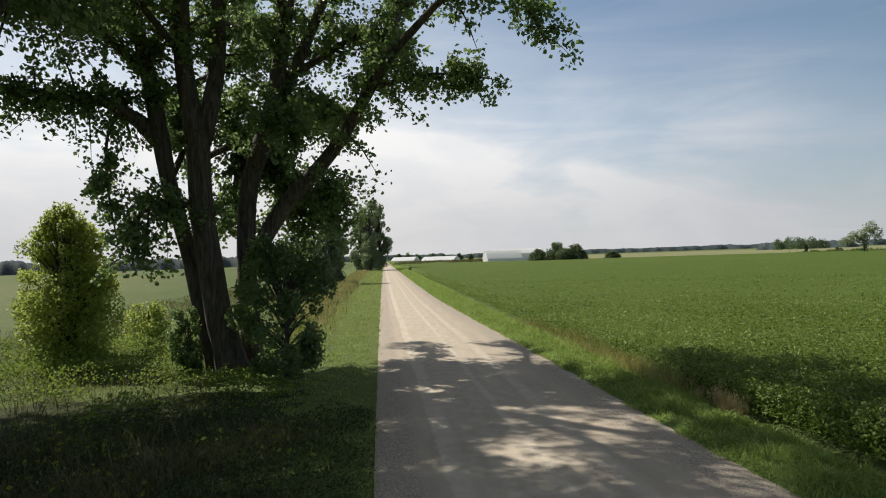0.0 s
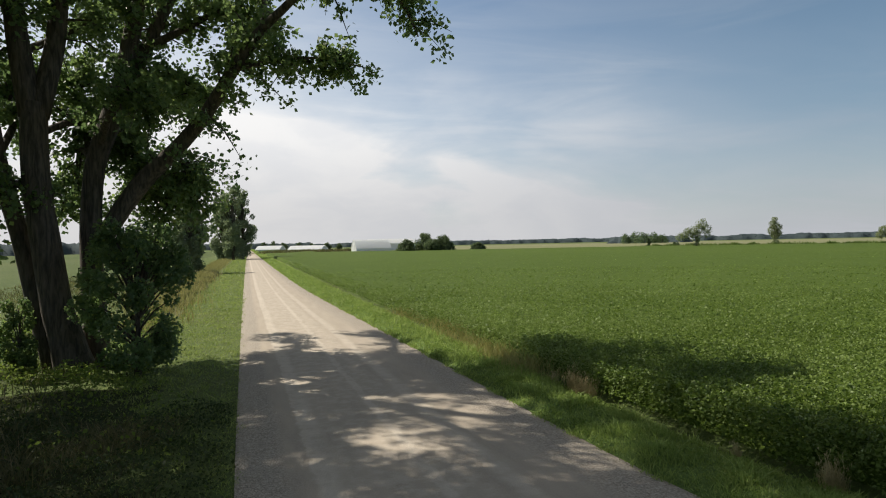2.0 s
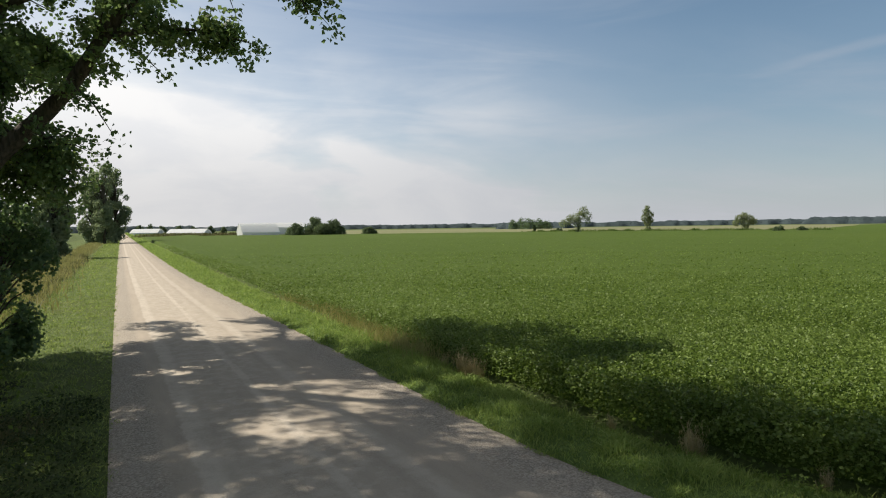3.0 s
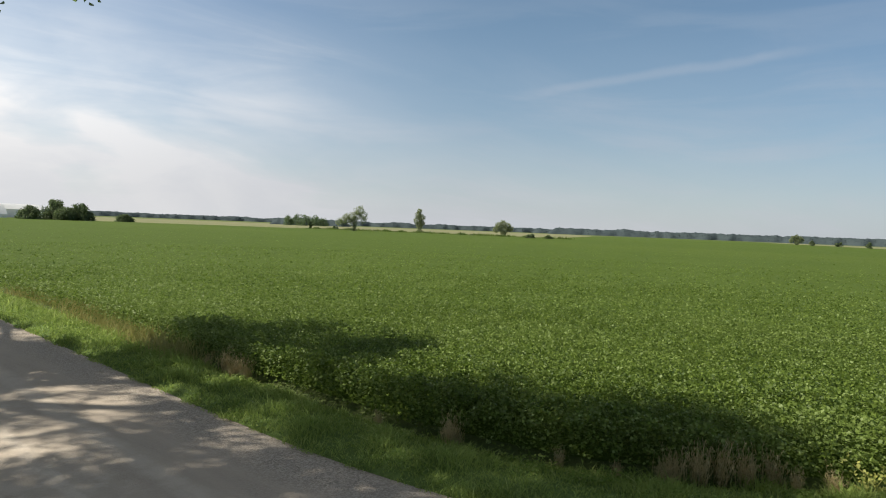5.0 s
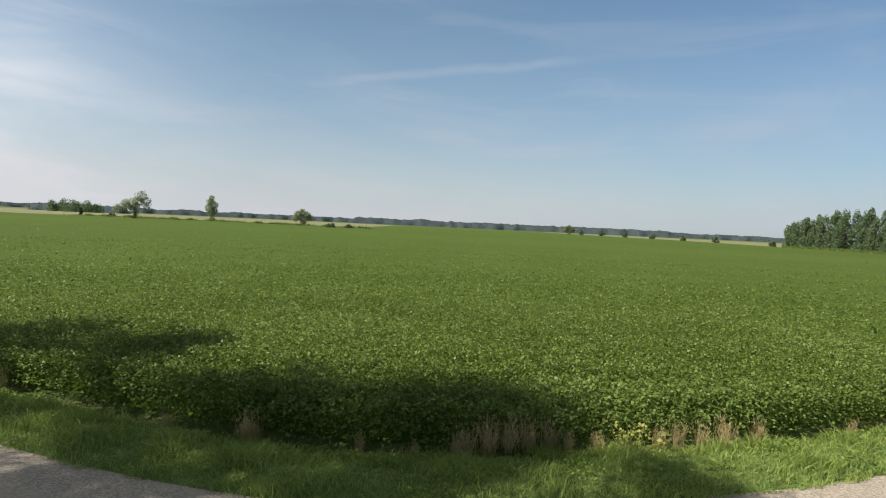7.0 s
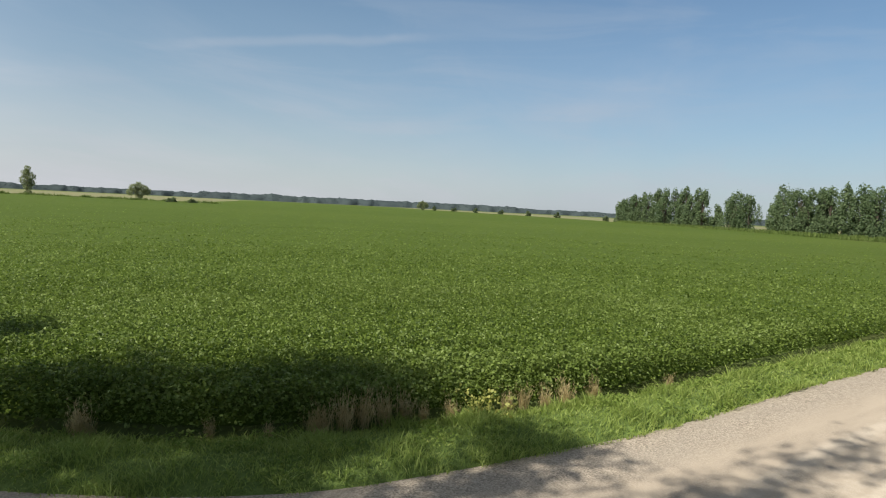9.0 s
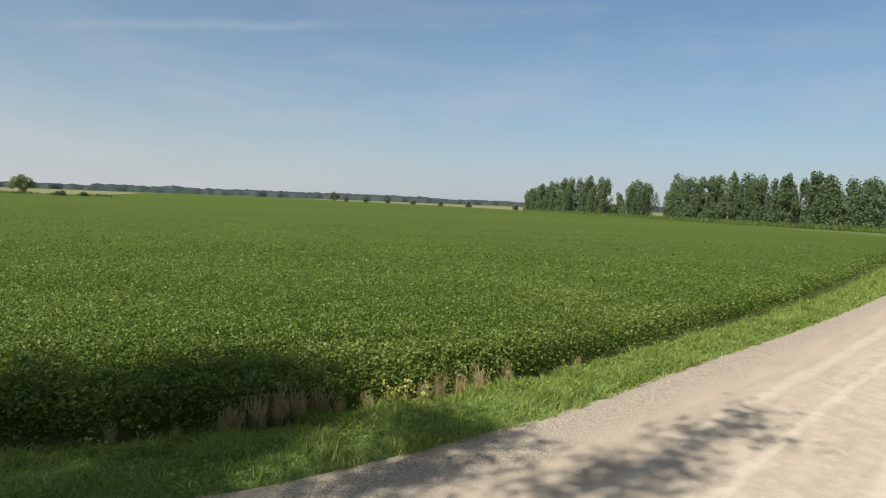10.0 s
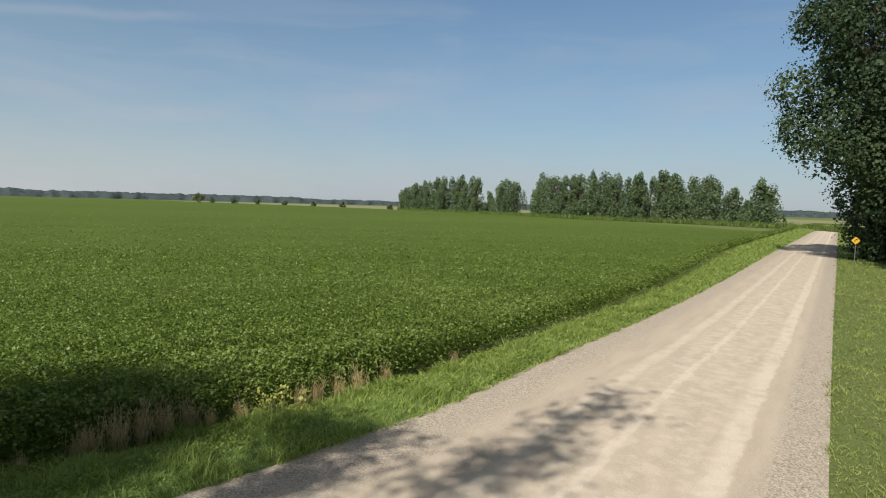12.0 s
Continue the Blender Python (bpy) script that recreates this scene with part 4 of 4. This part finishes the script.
for az, d, hi, wd in ((77.3, 470, 4, 5), (79.1, 465, 3.4, 5), (81, 450, 4, 5), (83.3, 440, 3.5, 5), (85.7, 420, 3.5, 5), (88.3, 400, 4, 4), (92.5, 345, 3.0, 3.5), (35.1, 300, 4, 2.5), (37.3, 290, 2, 4), (54.9, 240, 1.8, 5), (56.4, 245, 1.6, 5)):
    simple_tree("round_bush", towards(az, d), hi, wd, "small dark bush on the far field edge", FARLEAF, 400, 0.5, 0.10, 10, "field bushes")

for az, d, hi, wd in ((33.3, 560, 8.0, 11), (34.1, 570, 9.6, 12), (34.8, 560, 8.6, 12), (35.6, 575, 8.8, 12), (36.3, 580, 6.8, 11)):
    simple_tree("round_tree", towards(az, d), hi, wd, "dull green rounded tree standing before the far woods", ROWLEAF, 900, 0.75, 0.04, 16, "far trees", fat=(0.36, 0.56), foot=0.95, core=1.6, lean=0.9)

# shrubs under the trees on the weedy side
draw = np.random.default_rng(5)
SPRAYS = []
for f in np.sort(draw.uniform(0, 1, 170)):
    w = np.interp(f, [0, 0.15, 0.35, 0.55, 0.75, 0.9, 1], [0.9, 1.25, 1.60, 1.55, 1.25, 0.75, 0.15])
    a, r = draw.uniform(0, 2 * math.pi), w * math.sqrt(draw.uniform(0.1, 1))
    SPRAYS.append((math.cos(a) * r, math.sin(a) * r, 0.35 + 5.45 * f, draw.uniform(0.34, 0.66) * (1.1 - 0.5 * f)))
simple_tree("leafy_shrub", (-11.5, 24.1, 0), 5.9, 3.8, "upright sunlit yellow-green shrub among weeds", BRIGHT, 36000, 0.115, group="roadside shrubs", lobes=SPRAYS, core=1.0, lean=0.3)
CLUSTERS = []
for _ in range(80):
    f = draw.uniform(0, 1) ** 0.8
    w = np.interp(f, [0, 0.2, 0.45, 0.7, 1], [0.8, 1.25, 1.6, 1.35, 0.8]) * draw.uniform(0.55, 1.08)
    a = draw.uniform(0, 2 * math.pi)
    CLUSTERS.append((math.cos(a) * w, math.sin(a) * w, 0.3 + 3.9 * f, draw.uniform(0.20, 0.48)))
simple_tree("leafy_shrub", (-3.15, 20.3, 0), 4.2, 3.3, "dark leafy shrub at the foot of the cottonwood", POPLAR, 14000, 0.125, group="roadside shrubs", lobes=CLUSTERS, core=1.1, lean=0.3)
simple_tree("leafy_shrub", (-6.35, 21.0, 0), 2.3, 1.3, "low vine-covered shrub at the foot of the cottonwood", POPLAR, 4000, 0.11, 0.10, 16, "roadside shrubs", 0.6, core=1.0, lean=0.4)
simple_tree("leafy_shrub", (-10.6, 29.5, 0), 2.0, 2.2, "low green shrub among the weeds", BRIGHT, 4000, 0.12, 0.10, 16, "roadside shrubs", 0.6, core=1.0, lean=0.4)


# ---------------------------------------------------------------- crops, hedges and verges
def sheet(name, corners, z, mat, label, cuts=24):
    """A flat field between four corners, with low bumps."""
    a, b, c, d = [Vector((*q, 0)) for q in corners]
    verts, faces = [], []
    for i in range(cuts + 1):
        for j in range(cuts + 1):
            p = a.lerp(b, i / cuts).lerp(d.lerp(c, i / cuts), j / cuts)
            rim = i in (0, cuts) or j in (0, cuts)
            verts.append((p.x, p.y, -0.02 if rim else z * (1 + 0.15 * noise.noise((p.x * 0.05, p.y * 0.05, 1)))))
    n = cuts + 1
    for i in range(cuts):
        for j in range(cuts):
            faces.append((i * n + j, i * n + j + 1, (i + 1) * n + j + 1, (i + 1) * n + j))
    tagged(new(name, mesh_of(name, verts, faces, mat, True)), label, "crop field", kind="stuff")


sheet("pale_field", ((-16, -60), (-16, 700), (-800, 700), (-800, -60)), 0.5, LEFT_CROP, "pale green field beyond the weedy ditch", 60)
sheet("stubble_field", (towards(17.4, 310)[:2], towards(58.3, 262)[:2], towards(60.3, 800)[:2], towards(11.8, 900)[:2]), 0.5, STUBBLE, "tan stubble field beyond the beans")
sheet("stubble_field", (towards(72.9, 560)[:2], towards(93, 330)[:2], towards(94.2, 700)[:2], towards(73.8, 800)[:2]), 0.5, STUBBLE, "tan stubble field before the far woods")
sheet("stubble_field", (towards(95.2, 420)[:2], towards(128.1, 175)[:2], towards(142, 420)[:2], towards(95.2, 800)[:2]), 0.4, STUBBLE, "tan stubble field behind the poplar row")


def grass_strip(name, line, width, n, height, blade, mat, label, lean=0.3):
    line = smooth_line(line, 8)
    w = np.linalg.norm(line[1:] - line[:-1], axis=1)
    i = rng.choice(len(w), n, p=w / w.sum())
    t = rng.uniform(0, 1, n)[:, None]
    p = line[i] * (1 - t) + line[i + 1] * t + rng.normal(0, width / 2.5, (n, 2))
    tall = height * (0.75 + 0.5 * np.sin(p[:, 0] * 0.35 + 1.7 * np.sin(p[:, 1] * 0.23)) ** 2)
    tagged(new(name, quads_mesh(name, blade_quads(at_ground(p), tall, np.full(n, blade), lean), mat)), label, "grass", kind="stuff")


def shaded_ground():
    """Weedy soil under the trees, darkened to stand in for shade, that sinks below the grass in an uneven rim."""
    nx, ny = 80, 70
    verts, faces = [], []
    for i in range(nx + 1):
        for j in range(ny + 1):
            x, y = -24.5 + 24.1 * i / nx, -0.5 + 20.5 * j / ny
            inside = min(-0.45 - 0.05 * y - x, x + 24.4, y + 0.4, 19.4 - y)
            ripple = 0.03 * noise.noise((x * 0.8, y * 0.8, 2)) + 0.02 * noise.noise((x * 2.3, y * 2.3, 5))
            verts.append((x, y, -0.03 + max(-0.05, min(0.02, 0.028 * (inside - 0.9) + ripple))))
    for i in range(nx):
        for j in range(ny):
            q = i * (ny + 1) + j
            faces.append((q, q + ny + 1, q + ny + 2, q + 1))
    tagged(new("shaded_ground", mesh_of("shaded_ground", verts, faces, SHADED_SOIL, True)), "weedy ground under the trees, darkened to stand in for shade", "ground", kind="stuff")


shaded_ground()
grass_strip("reed_strip", [(331, -22), (263, -49), (209, -73), (170, -93), (138, -105), (123, -102)], 4, 20000, 1.2, 0.24, REED, "strip of tall green reeds before the poplars")
grass_strip("reed_strip", [towards(34.7, 292)[:2], towards(45.6, 276)[:2], towards(58.3, 252)[:2]], 4, 5000, 1.3, 0.4, REED, "rank green growth along the field edge")
grass_strip("dry_strip", [(-4.6, 30), (-5.2, 60), (-6.0, 120), (-6.5, 200)], 2.0, 17000, 0.6, 0.05, STRAW, "strip of dry tan grass beside the mown verge")
grass_strip("dry_strip", [(7.2, 15), (7.3, 19), (7.6, 24), (7.9, 27), (7.3, 32)], 0.8, 2600, 0.46, 0.022, STRAW, "patch of dry yellowing weeds at the field edge")
grass_strip("weedy_verge", [(12, 330), (30, 400), (90, 430)], 9, 5000, 1.6, 0.5, WEED, "rough green growth before the barns")


def weed_leaves():
    """Broad-leaved weeds and vines in mounds."""
    n = 210000
    x, y = rng.uniform(-20, -0.6, n), 5 + 27 * rng.uniform(0, 1, n) ** 1.1
    lump = np.sin(x * 1.1 + 1.5 * np.sin(y * 0.7)) * np.sin(y * 0.9 + x * 0.4) + 0.5 * np.sin(x * 2.7 - y * 1.9) * np.sin(y * 2.3 + 1)
    mound = np.exp(-((x + 9.0) / 3.5) ** 2 - ((y - 22.0) / 3.0) ** 2)
    inner = -3.4 + 2.4 * np.clip((20 - y) / 8, 0, 1)
    keep = (x + rng.normal(0, 0.5, n) < inner) & (rng.uniform(0, 1, n) < (0.22 + 0.4 * lump + 0.4 * mound) * np.interp(y, [13, 18], [0.1, 1.0]))
    x, y, lump, mound = x[keep], y[keep], lump[keep], mound[keep]
    top = 0.25 + 0.45 * np.maximum(lump, 0) + 0.45 * mound * (1 + 0.5 * lump)
    z = rng.uniform(0.1, 1, len(x)) ** 0.5 * top
    size = rng.uniform(0.045, 0.115, len(x))
    tagged(new("weed_leaves", quads_mesh("weed_leaves", leaf_quads(np.stack([x, y, z], 1), size, up=1.0), VINE)), "leafy weeds and vines in the rough verge", "weeds", kind="stuff")


weed_leaves()


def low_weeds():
    """Low broad leaves, darkened to paint in shade, and brown grass in the shaded verge close to the bend."""
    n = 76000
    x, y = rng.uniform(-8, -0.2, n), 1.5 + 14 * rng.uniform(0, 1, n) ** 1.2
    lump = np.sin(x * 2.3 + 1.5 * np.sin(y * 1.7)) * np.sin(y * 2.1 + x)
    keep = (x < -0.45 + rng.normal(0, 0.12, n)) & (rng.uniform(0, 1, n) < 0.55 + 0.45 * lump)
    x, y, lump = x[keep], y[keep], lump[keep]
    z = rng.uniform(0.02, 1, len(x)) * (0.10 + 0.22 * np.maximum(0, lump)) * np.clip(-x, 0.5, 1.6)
    tagged(new("low_weeds", quads_mesh("low_weeds", leaf_quads(np.stack([x, y, z], 1), rng.uniform(0.03, 0.085, len(x)), up=1.2, slim=0.6), SHADED_WEED)), "low broad-leaved weeds in the shaded verge, darkened to paint the shade", "weeds", kind="stuff")
    n = 26000
    p = np.column_stack([rng.uniform(-8, -1.3, n), 2 + 12 * rng.uniform(0, 1, n)])
    p = p[rng.uniform(0, 1, n) < 0.4 + 0.6 * np.sin(p[:, 0] * 1.3 + 2 * np.sin(p[:, 1] * 0.8))]
    tagged(new("brown_grass", quads_mesh("brown_grass", blade_quads(at_ground(p), np.full(len(p), 0.34), np.full(len(p), 0.014), 0.6), WEED)), "withered brown grass among the weeds", "grass", kind="stuff")


low_weeds()


def verge_weeds():
    """Small leafy weeds in clumps along the grass beside the gravel."""
    p = fringe(ROAD_R, EDGE, -0.04, 0.9, 60000, 0.8)
    x, y = p[:, 0], p[:, 1]
    lump = np.sin(x * 2.7 + 2 * np.sin(y * 1.9)) * np.sin(y * 3.3 + x * 1.2) + 0.4 * np.sin(x * 8 + y * 6)
    p, lump = p[lump > 0.3], lump[lump > 0.3]
    d = np.linalg.norm(p, axis=1)
    z = bank_height(p) + rng.uniform(0.1, 1, len(p)) * (0.08 + 0.12 * lump)
    tagged(new("verge_weeds", quads_mesh("verge_weeds", leaf_quads(np.column_stack([p, z]), 0.035 + 0.0016 * d, up=1.0, slim=0.6), VERGELEAF)), "small yellow-green leafy weeds in the grass verge", "weeds", kind="stuff")


verge_weeds()


# ---------------------------------------------------------------- dry weed clumps and the yellow plant along the bean edge
def weed_clump():
    """Feathery dead stalks with fine side shoots."""
    n = 90
    p = np.column_stack([rng.normal(0, 0.075, n), rng.normal(0, 0.065, n), np.zeros(n)])
    stalk = blade_quads(p, 0.55 * rng.uniform(0.5, 1.1, n), np.full(n, 0.010), 0.17)
    up = rng.uniform(0.35, 1.0, (7, n, 1))
    c = (p * (1 - up) + stalk[:, 2] * up + rng.normal(0, 0.012, (7, n, 3))).reshape(-1, 3)
    shoots = blade_quads(c, np.full(len(c), 0.075), np.full(len(c), 0.010), 0.5)
    return np.concatenate([stalk, shoots])


CLUMPS = [quads_mesh("dead_weed_clump", weed_clump(), DRY) for _ in range(4)]
for i, az in enumerate((26.9, 28.4, 29.1, 29.7, 30.2, 41.8, 48.3, 49.2, 58.3, 63.3, 67.2, 68.1, 70.0, 71.7, 73.5, 75.5, 77.2, 79.8, 84.9, 86.3, 88.2, 90.0, 92.4, 98.6)):
    ob = new("dead_weed_clump", CLUMPS[i % 4])
    size = rng.uniform(0.60, 0.98) * (0.6 if az in (41.8, 49.2, 58.3, 63.3, 77.2, 98.6) else 1.0)
    ob.location, ob.scale = towards(az, edge_r(az) + rng.uniform(-0.12, 0.10), -0.03), (size, size, size * rng.uniform(0.95, 1.2))
    ob.rotation_euler[2] = rng.uniform(0, 6)
    tagged(ob, "clump of dead tan weed stalks by the beans", "weeds", "dead weed clumps")


def yellow_plant(base, size=1.0):
    plant = new("yellow_weed")
    plant.location, plant.scale = base, (size, size, size)
    tagged(plant, "yellowing leafy weed at the bean edge", "plant")
    tubes, c = [], []
    for i in range(9):
        a, r = rng.uniform(0, 6.28), rng.uniform(0.1, 0.55)
        end = np.array([math.cos(a) * r, math.sin(a) * r, rng.uniform(0.18, 0.50)])
        tubes.append(([(0, 0, 0), end * np.array([0.4, 0.4, 0.6]), end], [0.009, 0.007, 0.004]))
        c.append(end + rng.normal(0, 0.08, (10, 3)))
    v, f = join_tubes(tubes, 5)
    part("stem", mesh_of("stem", v, f, YELLOW), YELLOW, plant)
    c = np.concatenate(c)
    part("foliage", quads_mesh("foliage", leaf_quads(c, np.full(len(c), 0.085), up=0.8), YELLOW), YELLOW, plant)


yellow_plant(towards(83.2, edge_r(83.2) - 0.20, -0.03))
yellow_plant(towards(82.0, edge_r(82.0) - 0.16, -0.03), 0.75)


# ---------------------------------------------------------------- barns and the road sign
def box(bm, x0, x1, y0, y1, z0, z1):
    v = [bm.verts.new(p) for p in ((x0, y0, z0), (x1, y0, z0), (x1, y1, z0), (x0, y1, z0), (x0, y0, z1), (x1, y0, z1), (x1, y1, z1), (x0, y1, z1))]
    for q in ((3, 2, 1, 0), (4, 5, 6, 7), (0, 1, 5, 4), (1, 2, 6, 5), (2, 3, 7, 6), (3, 0, 4, 7)):
        bm.faces.new([v[i] for i in q])


def hoop_barn(base, turn, length, width, wall, top, label):
    """A white sheeted barn with an arched roof; its long side along x."""
    barn = new("white_barn")
    barn.location, barn.rotation_euler = base, (0, 0, radians(turn))
    tagged(barn, label, "barn", "white barns")
    for y in (-width / 2, width / 2 - 0.2):
        bm = bmesh.new()
        box(bm, -length / 2, length / 2, y, y + 0.2, 0, wall)
        part("side_wall", bm, WHITE, barn)
    steps = 10
    arc = [((i / steps - 0.5) * width, wall + (top - wall) * (1 - abs(2 * i / steps - 1) ** 1.35)) for i in range(steps + 1)]
    bm = bmesh.new()
    rows = [[bm.verts.new((x, y, z)) for y, z in arc] for x in (-length / 2 - 0.3, length / 2 + 0.3)]
    low = [[bm.verts.new((x, y * 0.985, z - 0.12)) for y, z in arc] for x in (-length / 2 - 0.3, length / 2 + 0.3)]
    for i in range(steps):
        bm.faces.new((rows[0][i], rows[1][i], rows[1][i + 1], rows[0][i + 1]))
        bm.faces.new((low[0][i + 1], low[1][i + 1], low[1][i], low[0][i]))
        for k in (0, 1):
            bm.faces.new((rows[k][i], rows[k][i + 1], low[k][i + 1], low[k][i]))
    part("roof", bm, WHITE, barn)
    first_end = barn
    for x in (-length / 2, length / 2 - 0.2):
        bm = bmesh.new()
        ends = [[bm.verts.new((x + d, y, z)) for y, z in [(-width / 2, 0)] + [(y * 0.98, z - 0.06) for y, z in arc] + [(width / 2, 0)]] for d in (0, 0.2)]
        bm.faces.new(ends[0][::-1])
        bm.faces.new(ends[1])
        end = part("end_wall", bm, WHITE, barn)
        first_end = end if x < 0 else first_end
    bm = bmesh.new()
    box(bm, -length / 2 - 0.12, -length / 2 - 0.02, -2, 2, 0, min(4.2, top * 0.7))
    part("door", bm, WHITE, first_end, "white sliding door")
    return barn


hoop_barn(towards(10.65, 400), 5, 22, 13, 1.8, 7.2, "large white sheeted barn with an arched roof")
hoop_barn(towards(12.4, 430), 2, 31, 13, 4.6, 7.6, "long white sheeted barn behind the larger one")
hoop_barn(towards(5.1, 560), -26, 30, 18, 1.2, 4.6, "long low white sheeted barn")
hoop_barn(towards(1.9, 640), -22, 24, 18, 1.6, 5.2, "far low white barn beside the road")
for az, d, hi, wd in ((1.3, 700, 9, 9), (2.2, 710, 10, 10), (3, 700, 8, 9), (4.3, 720, 8, 10), (5.4, 720, 7, 9), (6.8, 720, 7, 9), (7.8, 730, 6, 9)):
    simple_tree("farm_tree", towards(az, d), hi, wd, "dark tree behind the far barns", FARLEAF, 700, 0.9, 0.08, 12, "farm trees")


def road_sign(base, turn):
    post = new("road_sign")
    post.location, post.rotation_euler = base, (0, 0, radians(turn))
    tagged(post, "yellow diamond curve warning sign on a steel post", "road sign")
    bm = bmesh.new()
    box(bm, -0.03, 0.03, 0.01, 0.06, -0.1, 2.0)
    part("post", bm, METAL, post)
    panel = post
    for name, r, y, mat in (("panel", 0.29, -0.012, SIGN_YELLOW), ("border", 0.31, -0.006, SIGN_BLACK)):
        bm = bmesh.new()
        rim = []
        for cx, cz, a0 in ((0, 1, 45), (1, 0, -45), (0, -1, -135), (-1, 0, 135)):
            for a in (a0 + 90, a0 + 45, a0):
                rim.append((cx * (r - 0.06) + 0.05 * math.cos(radians(a)), cz * (r - 0.06) + 0.05 * math.sin(radians(a))))
        front = [bm.verts.new((x, y, 1.75 + z)) for x, z in rim]
        back = [bm.verts.new((x, y + 0.01, 1.75 + z)) for x, z in rim]
        bm.faces.new(front)
        bm.faces.new(back[::-1])
        for i in range(len(rim)):
            j = (i + 1) % len(rim)
            bm.faces.new((front[i], back[i], back[j], front[j]))
        bmesh.ops.recalc_face_normals(bm, faces=bm.faces)
        made = part(name, bm, mat, panel)
        panel = made if name == "panel" else panel
    bm = bmesh.new()
    shape = [(-0.16, -0.26), (-0.06, -0.26), (-0.06, 0.0), (0.06, 0.10), (0.10, 0.10), (0.10, 0.0), (0.28, 0.16), (0.10, 0.32), (0.10, 0.21), (0.02, 0.21), (-0.16, 0.05)]
    shape = [(x * 0.5, z * 0.5) for x, z in shape]
    front = [bm.verts.new((x, -0.017, 1.75 + z)) for x, z in shape]
    back = [bm.verts.new((x, -0.013, 1.75 + z)) for x, z in shape]
    bm.faces.new(front)
    bm.faces.new(back[::-1])
    part("arrow", bm, SIGN_BLACK, panel, "black bent arrow")
    return post


road_sign(towards(130.5, 57, 0), -130.5)
